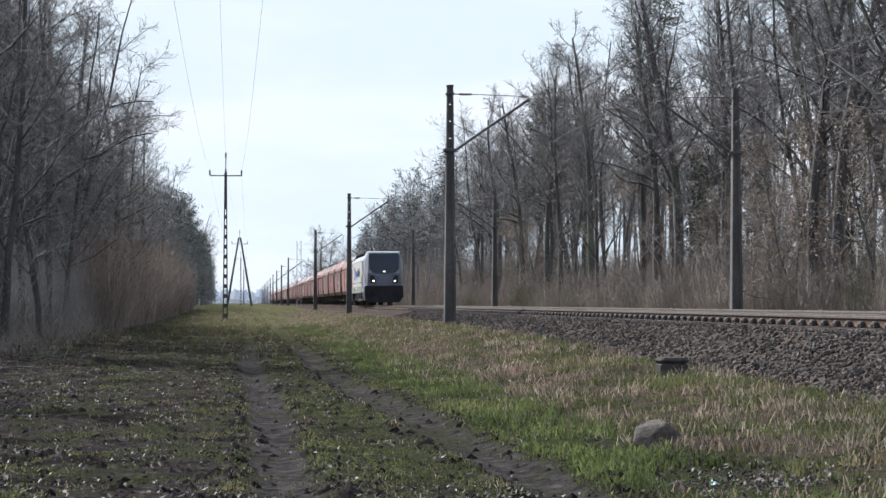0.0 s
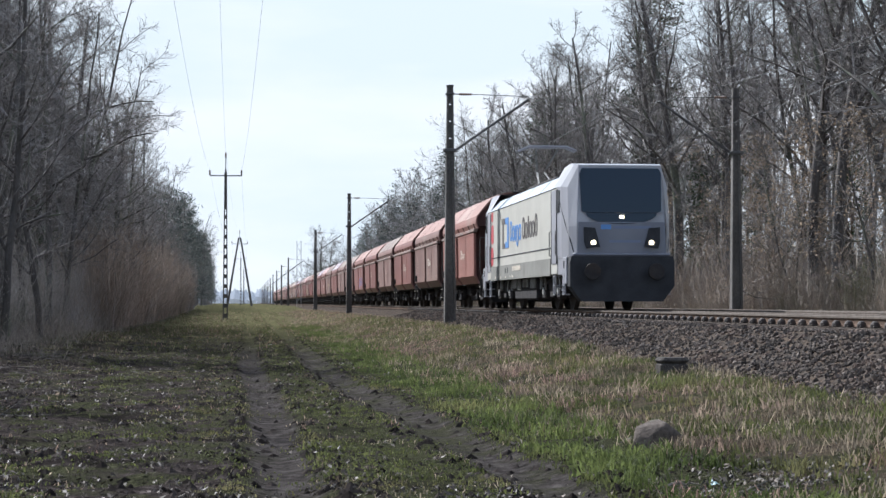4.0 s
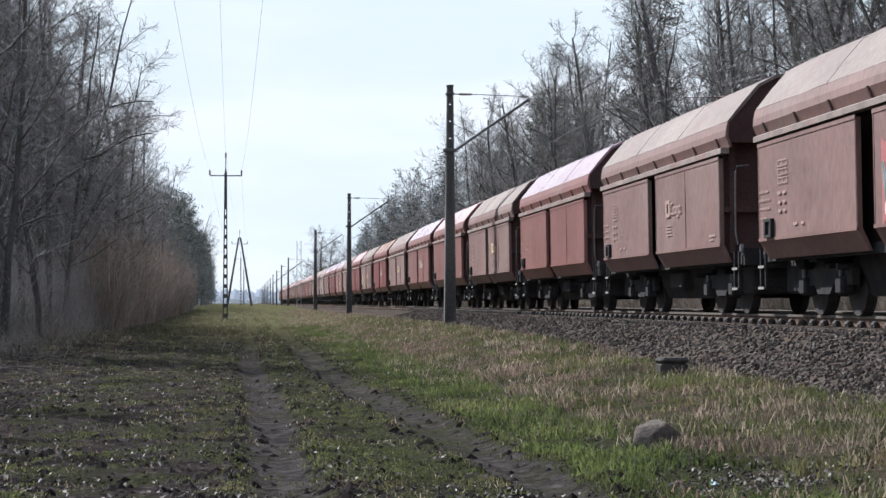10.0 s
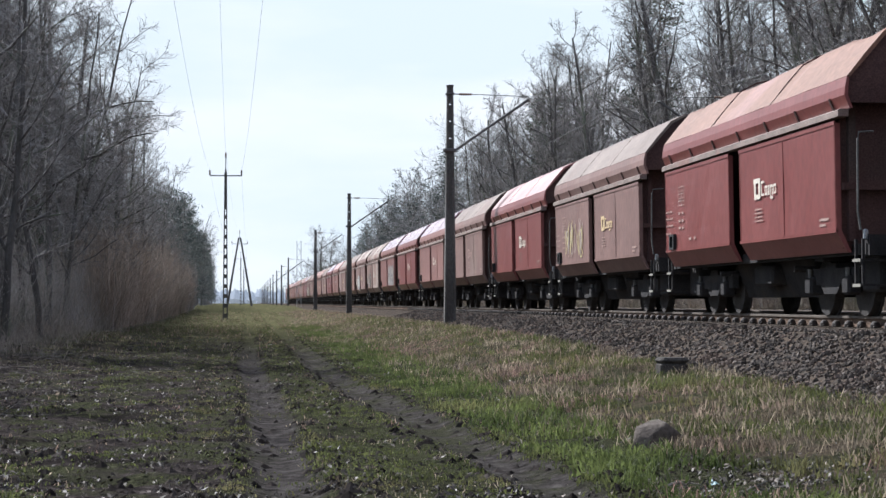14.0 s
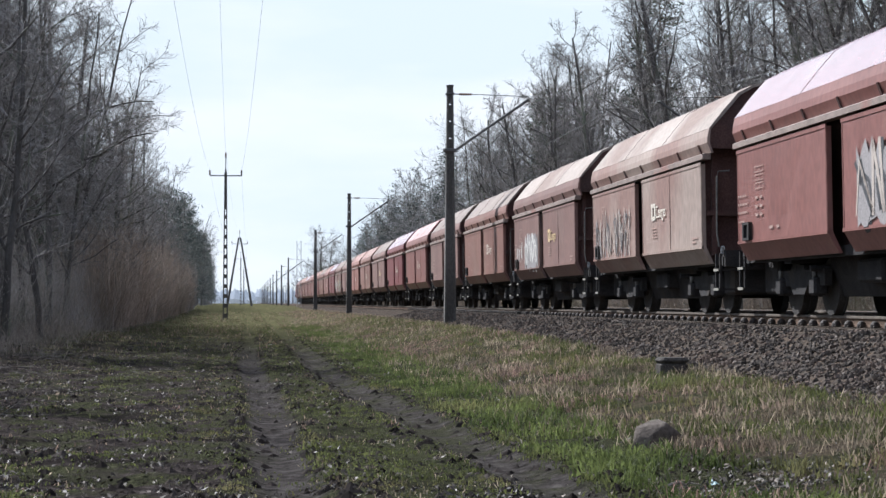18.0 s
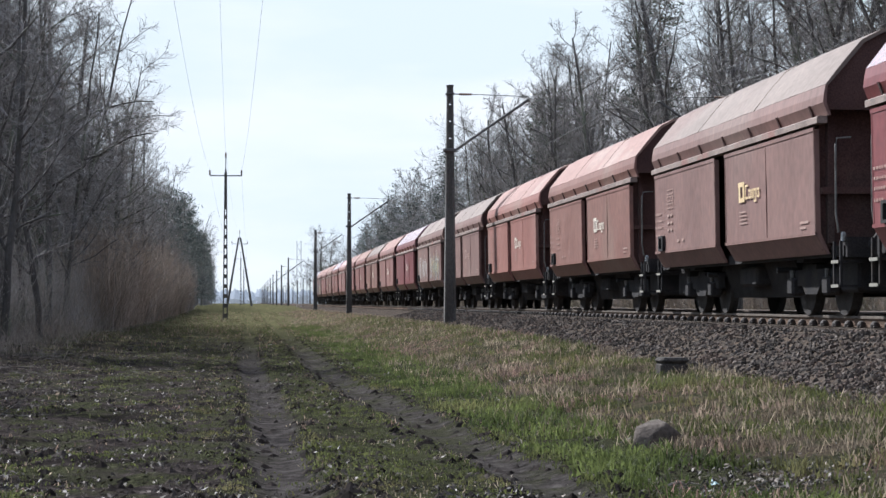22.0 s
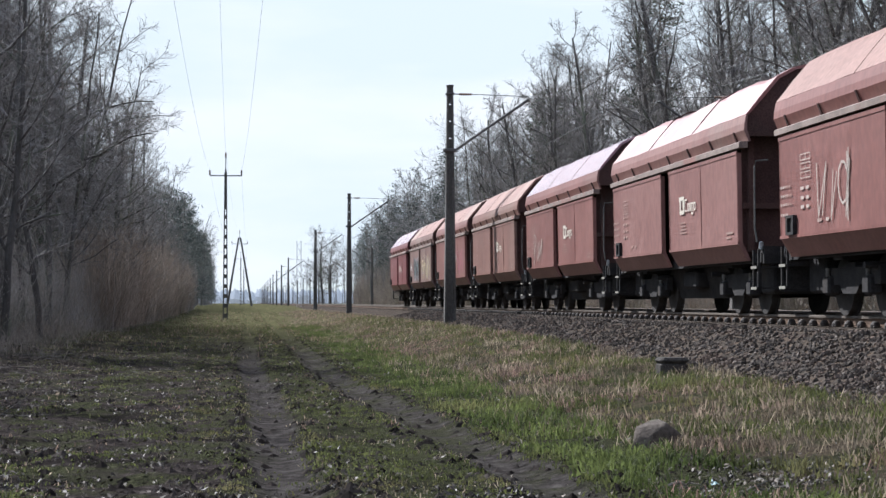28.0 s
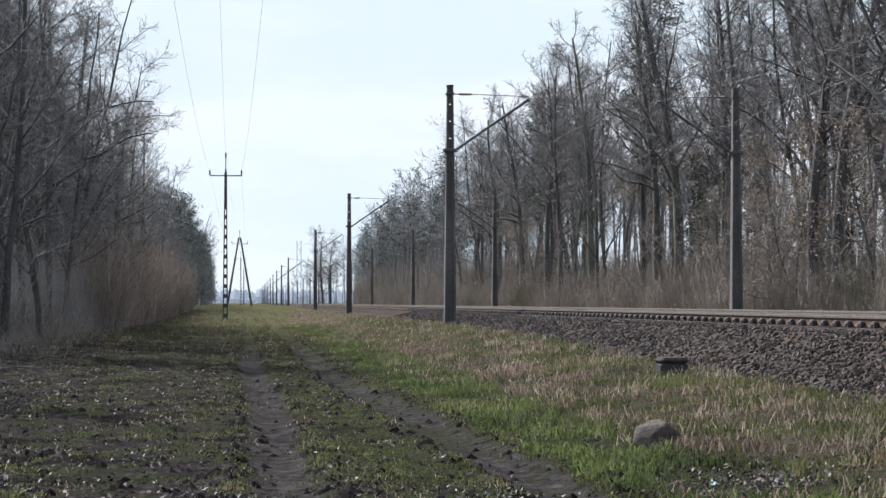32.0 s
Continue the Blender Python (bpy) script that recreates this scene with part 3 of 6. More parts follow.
def wagon_meshes():
    M = {}
    # hopper body: upright upper walls, sloping hopper floor under the ends
    g = Geo()
    n_out = [(-1.44, 1.0), (1.44, 1.0), (1.50, 1.35), (1.50, 3.40), (-1.50, 3.40), (-1.50, 1.35)]
    g.prism([(x * 0.82, z) for x, z in n_out], -5.33, 5.33)
    for s in (-1, 1):
        g.prism(n_out, s * 5.365 - 0.035, s * 5.365 + 0.035)
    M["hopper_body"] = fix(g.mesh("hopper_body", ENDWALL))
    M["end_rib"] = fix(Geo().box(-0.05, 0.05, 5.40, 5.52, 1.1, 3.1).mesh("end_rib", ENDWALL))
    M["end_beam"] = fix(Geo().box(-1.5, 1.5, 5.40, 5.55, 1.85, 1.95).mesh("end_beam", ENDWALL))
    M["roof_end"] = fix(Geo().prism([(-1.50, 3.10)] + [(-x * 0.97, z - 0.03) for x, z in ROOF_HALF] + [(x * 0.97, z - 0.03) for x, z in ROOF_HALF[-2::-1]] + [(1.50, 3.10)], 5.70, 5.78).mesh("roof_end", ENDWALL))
    # roof shell
    g = Geo()
    skirt = [(-1.495, 3.012), (-1.575, 3.20), (-1.565, 3.32), (-1.535, 3.47), (-1.50, 3.46), (-1.515, 3.32), (-1.52, 3.20), (-1.45, 3.012)]
    M["roof_skirt"] = fix(Geo().prism(skirt, -5.85, 5.85).mesh("roof_skirt", PAINTS["red"]))
    half = ROOF_HALF[2:]
    outer = [(-x, z + 0.004) for x, z in half] + [(x, z + 0.004) for x, z in half[-2::-1]]
    inner = [(x * 0.965, z - 0.05 if i not in (0, len(outer) - 1) else z) for i, (x, z) in enumerate(outer)]
    for swap, dents in (("roof", 0.0), ("roof_dented", 1.0)):
        g = Geo()
        rows = [-5.85 + 11.7 * i / 26 for i in range(27)]
        v = []
        k = len(outer)
        for y in rows:
            for x, z in outer:
                up = smooth(3.4, 4.2, z)
                dz = -dents * up * (0.10 * smooth(0.1, 0.6, noise.noise((x * 0.9, y * 0.7, 2.0))) + 0.12 * math.exp(-((y - 1.5) / 1.3) ** 2)) + 0.012 * noise.noise((x * 2, y * 1.1, 7))
                v.append((x, y, z + dz))
            for x, z in inner:
                v.append((x, y, z))
        f = []
        for j in range(len(rows) - 1):
            a, b = j * 2 * k, (j + 1) * 2 * k
            for i in range(k - 1):
                f.append((a + i, a + i + 1, b + i + 1, b + i))
                f.append((a + k + i, b + k + i, b + k + i + 1, a + k + i + 1))
            f.append((a, b, b + k, a + k))
            f.append((a + k - 1, a + 2 * k - 1, b + 2 * k - 1, b + k - 1))
        for a in (0, (len(rows) - 1) * 2 * k):
            for i in range(k - 1):
                f.append((a + i, a + k + i, a + k + i + 1, a + i + 1))
        g.add(v, f)
        me = g.mesh("roof", ROOFS["pink"])
        M[swap] = fix(me)
    g = Geo()
    pr = [(x * 1.002, z + 0.006) for x, z in outer]
    for (xa, za), (xb, zb) in zip(pr, pr[1:]):
        g.add([(xa, -0.0045, za), (xb, -0.0045, zb), (xb, 0.0045, zb), (xa, 0.0045, za), (xa, -0.0045, za - 0.03), (xb, -0.0045, zb - 0.03), (xb, 0.0045, zb - 0.03), (xa, 0.0045, za - 0.03)],
              [(0, 1, 2, 3), (7, 6, 5, 4), (0, 4, 5, 1), (3, 2, 6, 7)])
    M["roof_seam"] = fix(g.mesh("roof_seam", ENDWALL))

    # side doors: flat above, turned in below
    def door(length, seam):
        g = Geo()
        pr = [(-1.585, 2.83), (-1.60, 2.80), (-1.594, 2.42), (-1.5875, 2.02), (-1.581, 1.62), (-1.575, 1.24), (-1.49, 1.09), (-1.40, 0.94), (-1.35, 0.94), (-1.50, 1.26), (-1.52, 2.83)]
        nr, k = 15, len(pr)                 # plates bulge and buckle a little between their frames
        v = []
        for j in range(nr):
            y = length * j / (nr - 1)
            free = math.sin(math.pi * j / (nr - 1)) ** 0.6
            for i, (x, z) in enumerate(pr):
                hit = 0.0 if i in (0, 1, 5) or i > 7 else 1.0
                v.append((x + hit * free * (0.007 + 0.011 * noise.noise((y * 0.9, z * 1.1, length * 3)) + 0.007 * noise.noise((y * 2.1, z * 1.9, 5 + length))), y, z))
        f = [tuple(range(k)), tuple(range(nr * k - 1, (nr - 1) * k - 1, -1))]
        f += [(j * k + i, (j + 1) * k + i, (j + 1) * k + (i + 1) % k, j * k + (i + 1) % k) for j in range(nr - 1) for i in range(k)]
        g.add(v, f)
        g.prism([(-1.612, 2.86), (-1.612, 2.80), (-1.59, 2.80), (-1.59, 2.86)], 0, length)
        for e in (0.02, length - 0.05):
            g.prism([(-1.606, 2.79), (-1.583, 1.25), (-1.57, 1.25), (-1.59, 2.79)], e, e + 0.03)
        for y in seam:
            g.prism([(-1.606, 2.79), (-1.583, 1.25), (-1.40, 0.945), (-1.38, 0.945), (-1.56, 1.25), (-1.585, 2.79)], y, y + 0.018)
        g.prism([(-1.592, 1.275), (-1.59, 1.225), (-1.55, 1.225), (-1.55, 1.275)], 0.0, length)
        return fix(g.mesh("side_door", PAINTS["red"]))
    M["door_long"] = door(5.24, (2.62,))
    M["door_short"] = door(4.99, ())
    g = Geo()
    g.prism([(-1.64, 2.90), (-1.64, 2.99), (-1.60, 3.01), (-1.48, 3.01), (-1.48, 2.90)], -5.75, 5.6)
    M["ledge"] = fix(g.mesh("ledge", LEDGE))
    g = Geo()
    v = [(-1.525, -0.03, 3.012), (-1.49, -0.03, 3.012), (-1.53, -0.03, 3.215), (-1.60, -0.03, 3.205)]
    g.add(v + [(x, 0.03, z) for x, _, z in v], [(0, 1, 2, 3), (7, 6, 5, 4)] + [(i, i + 4, (i + 1) % 4 + 4, (i + 1) % 4) for i in range(4)])
    M["bracket"] = fix(g.mesh("bracket", ENDWALL))
    # underframe
    g = Geo()
    g.box(-0.30, 0.30, -6.05, 6.05, 0.86, 1.12)
    for s in (-1, 1):
        g.box(-1.30, 1.30, s * 5.95 - 0.15, s * 5.95 + 0.15, 0.88, 1.18)
        g.box(-1.25, 1.25, s * 3.6 - 0.2, s * 3.6 + 0.2, 0.85, 1.02)
        g.box(s * 1.18, s * 1.32, -6.0, 6.0, 0.90, 1.06)
    g.prism([(-0.98, 1.0), (0.98, 1.0), (0.75, 0.30), (-0.75, 0.30)], -2.35, 2.35)
    for s in (-1, 1):
        g.box(-1.02, 1.02, s * 5.35 - 0.42, s * 5.35 + 0.42, 0.36, 1.0, 0.04)
    g.box(-0.15, 0.15, -6.55, -6.05, 0.92, 1.08)
    g.box(-0.15, 0.15, 6.05, 6.55, 0.92, 1.08)
    g.box(-1.1, -0.8, -0.5, 0.6, 0.5, 0.85, 0.04)
    for y in (-2.3, 2.4):
        g.tube([(-1.25, y, 0.75), (1.25, y, 0.75)], 0.05, 8)
    M["underframe"] = fix(g.mesh("underframe", UNDER))
    # bogie and wheels
    g = Geo()
    for s in (-1, 1):
        g.prism([(s * 1.0 - 0.06, 0.48), (s * 1.0 + 0.06, 0.48), (s * 1.0 + 0.06, 0.74), (s * 1.0 - 0.06, 0.74)], -1.35, 1.35)
        v = []
        for yy, zz in ((-0.30, 0.34), (0.30, 0.34), (0.5, 0.5), (-0.5, 0.5)):
            v.append((yy, zz))
        g.add([(s * 1.0 - 0.07, y, z) for y, z in v] + [(s * 1.0 + 0.07, y, z) for y, z in v], [(0, 1, 2, 3), (7, 6, 5, 4)] + [(i, i + 4, (i + 1) % 4 + 4, (i + 1) % 4) for i in range(4)])
        for y in (-0.93, 0.93):
            g.box(s * 1.03 - 0.12, s * 1.03 + 0.12, y - 0.16, y + 0.16, 0.32, 0.62, 0.04)
    g.box(-1.05, 1.05, -0.22, 0.22, 0.5, 0.82)
    g.box(-0.60, 0.60, -1.3, 1.3, 0.34, 0.86)
    M["bogie"] = fix(g.mesh("bogie_frame", UNDER))
    g = Geo()
    for s in (-1, 1):
        g.disc(s * 0.70, s * 0.83, 0, 0.46, 0.46, 22)
        g.disc(s * 0.68, s * 0.71, 0, 0.46, 0.49, 22)
    g.tube([(-1.05, 0, 0.46), (1.05, 0, 0.46)], 0.085, 10)
    M["wheelset"] = fix(g.mesh("wheelset", WHEEL))
    g = Geo()
    g.tube([(0, 0, 0.02), (0, 0, 0.24)], [0.03, 0.042], 8)
    M["spring"] = fix(g.mesh("spring", SPRING))
    g = Geo()
    g.tube([(0, 0, 0), (0, -0.42, 0)], [0.11, 0.09], 12)
    g.tube([(0, -0.42, 0), (0, -0.50, 0)], [0.09, 0.09], 10)
    v = 16
    g.tube([(0, -0.50, 0), (0, -0.55, 0)], [0.23, 0.22], v)
    M["buffer"] = fix(g.mesh("buffer", UNDER))
    # hand rail loop, steps
    g = Geo()
    g.tube([(-1.38, 0, 1.25), (-1.42, 0, 1.5), (-1.42, 0, 2.55), (-1.38, 0.06, 2.66), (-1.15, 0.10, 2.68)], 0.016, 6)
    M["hand_rail"] = fix(g.mesh("hand_rail", SPRING))
    g = Geo()
    g.box(-1.42, -1.02, -0.16, 0.16, 0.44, 0.47)
    g.box(-1.42, -1.02, -0.16, 0.16, 0.80, 0.83)
    for y in (-0.15, 0.15):
        g.box(-1.40, -1.36, y - 0.02, y + 0.02, 0.44, 1.12)
    M["steps"] = fix(g.mesh("steps", UNDER))
    g = Geo()
    g.box(-1.432, -1.42, -0.17, 0.17, -0.02, 0.025)
    M["step_edge"] = fix(g.mesh("step_edge", STEPEDGE))
    g = Geo()
    for y0, y1, z0, z1 in ((-0.2, 0.2, 0, 0.045), (-0.2, 0.2, 0.265, 0.31), (-0.2, -0.12, 0, 0.31), (0.12, 0.2, 0, 0.31)):
        g.box(-0.055, 0.02, y0, y1, z0, z1)
    g.box(-0.012, 0.02, -0.2, 0.2, 0, 0.31)
    M["lever_box"] = fix(g.mesh("lever_box", UNDER))
    # valve cylinder pale box at the end
    g = Geo()
    g.box(-1.36, -1.29, -0.035, 0.035, 1.10, 1.26, 0.02)
    M["valve_box"] = fix(g.mesh("valve_box", GALV))

    # markings: y falls towards the train's head, so a line of writing runs to -y
    def flat(g, y0, y1, z0, z1, x=-1.613):
        lean = lambda z: x + (2.80 - z) * 0.016
        g.add([(lean(z0), y0, z0), (lean(z0), y1, z0), (lean(z1), y1, z1), (lean(z1), y0, z1)], [(0, 1, 2, 3)])
    g = Geo()
    y0 = -1.15
    flat(g, y0, y0 - 0.40, 2.21, 2.29)
    flat(g, y0 - 0.03, y0 - 0.14, 1.94, 2.21)
    flat(g, y0 - 0.29, y0 - 0.40, 1.94, 2.21)
    flat(g, y0 - 0.14, y0 - 0.29, 1.94, 2.02)
    M["emblem"] = g.mesh("emblem", WHITE)
    g = Geo()
    y = y0 - 0.45
    for i, (w, h0, h1) in enumerate(((0.18, 1.98, 2.23), (0.14, 1.98, 2.14), (0.09, 1.98, 2.14), (0.15, 1.91, 2.14), (0.15, 1.98, 2.14))):
        t = 0.038
        flat(g, y, y - w, h1 - t, h1)
        flat(g, y, y - w, h0, h0 + t)
        flat(g, y, y - t, h0 + t, h1 - t)
        if i:
            flat(g, y - w + t, y - w, h0 + t, h1 - t)
        y -= w + 0.04
    M["word_shapes"] = g.mesh("word_shapes", WHITE)
    rng = random.Random(5)
    g = Geo()
    for i in range(4):
        z = 1.76 - i * 0.065
        flat(g, -1.20, -1.20 - rng.uniform(0.25, 0.5), z, z + 0.022)
    flat(g, -4.7, -5.15, 1.42, 1.46)
    flat(g, -4.7, -5.0, 1.34, 1.375)
    M["data_lines"] = g.mesh("data_lines", FADEDWHITE)
    g = Geo()
    for z, w in ((2.02, 0.45), (1.88, 0.62), (1.74, 0.60), (1.58, 0.35)):
        yy = 5.38
        while yy > 5.38 - w:
            ww = rng.uniform(0.05, 0.10)
            flat(g, yy, yy - ww * 0.8, z, z + 0.042)
            yy -= ww + 0.03
    for i, z in enumerate((2.40, 2.26, 2.12, 1.95, 1.80, 1.66)):
        if i < 3:
            flat(g, 4.32, 3.80, z + 0.09, z + 0.105)
            flat(g, 4.32, 3.80, z, z + 0.015)
            for yy in (4.32, 4.06, 3.82):
                flat(g, yy, yy - 0.02, z, z + 0.1)
        else:
            flat(g, 4.32, 4.16, z, z + 0.05)
            flat(g, 4.05, 3.90, z, z + 0.05)
    flat(g, 3.5, 3.3, 1.42, 1.47)
    flat(g, 3.1, 2.95, 1.42, 1.47)
    M["number_bars"] = g.mesh("number_bars", FADEDWHITE)
    return M


WM = wagon_meshes()


def build_wagon():
    """One covered hopper wagon, its rail level at z = 0."""
    w = thing("hopper_wagon", "covered red hopper wagon of the freight train", "hopper wagon", "wagons of the train")
    part("hopper_body", WM["hopper_body"], None, w, "red-brown end walls with shade darkened in")
    r = part("roof", WM["roof"], None, w, "rounded swing roof paler than the sides")
    for y in (-1.95, 1.95):
        part("roof_seam", WM["roof_seam"], None, r, at=pose(0, y, 0))
    for turn in (0, 180):
        m = pose(0, 0, 0, 0, 0, turn)
        part("side_door", WM["door_short"], None, w, at=m @ pose(0, 0.48, 0))
        part("side_door", WM["door_long"], None, w, at=m @ pose(0, -5.47, 0))
        part("roof_skirt", WM["roof_skirt"], None, r, at=m)
        part("ledge", WM["ledge"], None, w, "dusty grey-brown ledge under the roof", at=m)
        for i in range(7):
            part("bracket", WM["bracket"], None, w, at=m @ pose(0, -5.2 + 10.4 * i / 6, 0))
        for s in (-1, 1):
            part("hand_rail", WM["hand_rail"], None, w, "pale grey bent hand rail", at=m @ pose(0, s * 5.95, 0))
            st = part("steps", WM["steps"], None, w, at=m @ pose(0, s * 5.9, 0))
            for zz in (0.45, 0.81):
                part("step_edge", WM["step_edge"], None, st, "pale painted step edge", at=pose(0, 0, zz))
        b = part("buffer", WM["buffer"], None, w, at=m @ pose(-0.875, -6.1, 1.06))
        b = part("buffer", WM["buffer"], None, w, at=m @ pose(0.875, -6.1, 1.06))
        for x in (-1.35, -0.5, 0.5, 1.35):
            part("end_rib", WM["end_rib"], None, w, at=m @ pose(x, 0, 0))
        part("end_beam", WM["end_beam"], None, w, at=m)
        part("roof_end", WM["roof_end"], None, w, "gable under the roof, shade darkened in", at=m)
        part("valve_box", WM["valve_box"], None, w, "grey valve box", at=m @ pose(0, -6.0, 0))
        part("lever_box", WM["lever_box"], None, w, "dark recessed lever box", at=m @ pose(-1.585, 4.80, 1.27))
    part("underframe", WM["underframe"], None, w, "black grimy underframe")
    for y in (-3.6, 3.6):
        b = part("bogie", WM["bogie"], None, w, "black cast bogie", at=pose(0, y, 0))
        for dy in (-0.93, 0.93):
            part("wheelset", WM["wheelset"], None, b, "dark steel wheels", at=pose(0, dy, 0))
            for s in (-1, 1):
                part("spring", WM["spring"], None, b, "pale coil spring", at=pose(s * 1.10, dy, 0.50))
    return w


def dress(w, body, roof, dented=False):
    """Give a wagon its own paint."""
    for o in w.children_recursive:
        base = o.name.split(".")[0]
        if base == "roof":
            if dented:
                o.data = WM["roof_dented"]
            o.material_slots[0].link = "OBJECT"
            o.material_slots[0].material = ROOFS[roof]
        elif base in ("side_door", "roof_skirt"):
            o.material_slots[0].link = "OBJECT"
            o.material_slots[0].material = PAINTS[body]


def mark(w, name, mesh, material, label):
    o = part(name, WM[mesh], None, w, label)
    o.material_slots[0].link = "OBJECT"
    o.material_slots[0].material = material
    if mesh in ("data_lines", "number_bars"):
        o["kind"] = "stuff"


def graffiti(w, y0, y1, z0, z1, cols, seed, label, fill=None):
    """Sprayed blocks and broken strokes, with no word in them."""
    rng = random.Random(seed)
    lean = lambda z: -1.616 + (2.80 - z) * 0.016 if z > 1.25 else -1.594 + (1.25 - z) * 0.58
    lim = lambda z: max(z0, min(z1, z))
    n = max(3, int(abs(y1 - y0) / 0.62))
    step = (y1 - y0) / n
    for ci, col in enumerate(cols):
        g = Geo()
        off = -0.003 - 0.002 * ci
        if fill and ci == 0:                # a ragged ground of colour behind the strokes
            m = n * 5
            top = [lim(z1 - abs(rng.gauss(0, 0.12)) * (z1 - z0)) for k in range(m + 1)]
            low = [lim(z0 + abs(rng.gauss(0, 0.10)) * (z1 - z0)) for k in range(m + 1)]
            for k in range(m):
                ya, yb = y0 + (y1 - y0) * k / m, y0 + (y1 - y0) * (k + 1) / m
                q = [(ya, low[k]), (yb, low[k + 1]), (yb, top[k + 1]), (ya, top[k])]
                mid = [(yy, max(zz, 1.251) if zz < 1.25 else zz) for yy, zz in q]
                g.add([(lean(zz) - 0.001, yy, zz) for yy, zz in mid], [(0, 1, 2, 3)])
        else:
            for i in range(n):
                c = y0 + step * (i + 0.5)
                pts = [(c + step * rng.uniform(-0.6, 0.6), lim(z0 + (z1 - z0) * (rng.uniform(0, 0.3) if k % 2 else rng.uniform(0.65, 1)))) for k in range(rng.randint(3, 5))]
                if rng.random() < 0.6:
                    a0, r = rng.uniform(0, 6.28), abs(step) * rng.uniform(0.2, 0.42)
                    cz = (z0 + z1) / 2 + rng.uniform(-0.2, 0.2) * (z1 - z0)
                    pts += [(c + r * math.cos(a0 + 0.7 * k), lim(cz + r * 1.4 * math.sin(a0 + 0.7 * k))) for k in range(rng.randint(4, 8))]
                wd = rng.uniform(0.025, 0.05) if fill else rng.uniform(0.014, 0.026)
                for (ya, za), (yb, zb) in zip(pts, pts[1:]):
                    d = Vector((yb - ya, zb - za))
                    if d.length < 0.02:
                        continue
                    t = Vector((-d.y, d.x)).normalized() * wd
                    quad = [(ya + t.x, za + t.y), (yb + t.x, zb + t.y), (yb - t.x, zb - t.y), (ya - t.x, za - t.y)]
                    g.add([(lean(zz) + off, yy, zz) for yy, zz in quad], [(0, 1, 2, 3)])
        part("graffiti", g.mesh("graffiti", col), None, w, label)["kind"] = "stuff"


SPRAY = {k: mat("spray_" + k, tuple(c * 0.88 for c in v), v, 2.5, 0.6, 0.0) for k, v in {
    "white": (0.66, 0.64, 0.60), "blue": (0.24, 0.19, 0.32), "orange": (0.62, 0.20, 0.11), "grey": (0.29, 0.265, 0.26), "black": (0.05, 0.05, 0.055),
    "teal": (0.24, 0.31, 0.31), "yellow": (0.60, 0.50, 0.24), "red": (0.40, 0.12, 0.11), "pink": (0.58, 0.20, 0.28), "pale": (0.45, 0.38, 0.33), "haze": (0.27, 0.22, 0.22)}.items()}

# paint of each wagon, counted from the engine: side, roof, emblem, dented
WAGONS = [
    ("rust", "peach", "w", 0), ("brown", "peach", "w", 0), ("red", "peach", "w", 0), ("brown", "tan", "f", 0), ("red", "peach", "w", 0), ("red", "peach", "", 0),
    ("brown", "tan", "w", 0), ("brown", "tan", "f", 0), ("red", "lilac", "", 0), ("brown", "tan", "g", 0), ("red", "pink", "w", 0), ("red", "lilac", "w", 0),
    ("brown", "tan", "g", 0), ("fresh", "rust", "w", 1), ("brown", "tan", "g", 0), ("fresh", "pink", "w", 0), ("brown", "tan", "f", 0), ("faded", "lilac", "w", 0),
    ("fresh", "lilac", "w", 0), ("red", "lilac", "", 0), ("cream", "cream", "w", 0), ("brown", "cream", "g", 0), ("dark", "tan", "w", 0), ("brown", "tan", "g", 0),
    ("red", "pink", "w", 0), ("crimson", "lilac", "w", 0), ("brown", "tan", "g", 0), ("dark", "peach", "w", 0), ("rust", "peach", "w", 0), ("brown", "tan", "f", 0),
    ("brown", "tan", "g", 0), ("crimson", "lilac", "w", 0), ("faded", "peach", "w", 0), ("dark", "tan", "w", 0), ("red", "rust", "w", 0), ("red", "peach", "w", 0),
    ("faded", "pink", "w", 1), ("red", "lilac", "w", 0), ("dark", "peach", "w", 0), ("red", "peach", "w", 0), ("brown", "peach", "g", 0), ("crimson", "lilac", "w", 0)]
SIDE_WORD = {"red": "brown-red", "fresh": "fresh bright red", "faded": "sun-faded red", "brown": "dusty brown", "dark": "dark brown-red", "rust": "faded rust-orange", "crimson": "deep crimson", "cream": "pale cream overpainted"}
ROOF_WORD = {"pink": "glossy pinkish", "lilac": "bleached, sky-sheen-tinted lilac-pink", "tan": "dusty tan", "rust": "rusty orange-brown", "peach": "peach-red", "cream": "cream"}


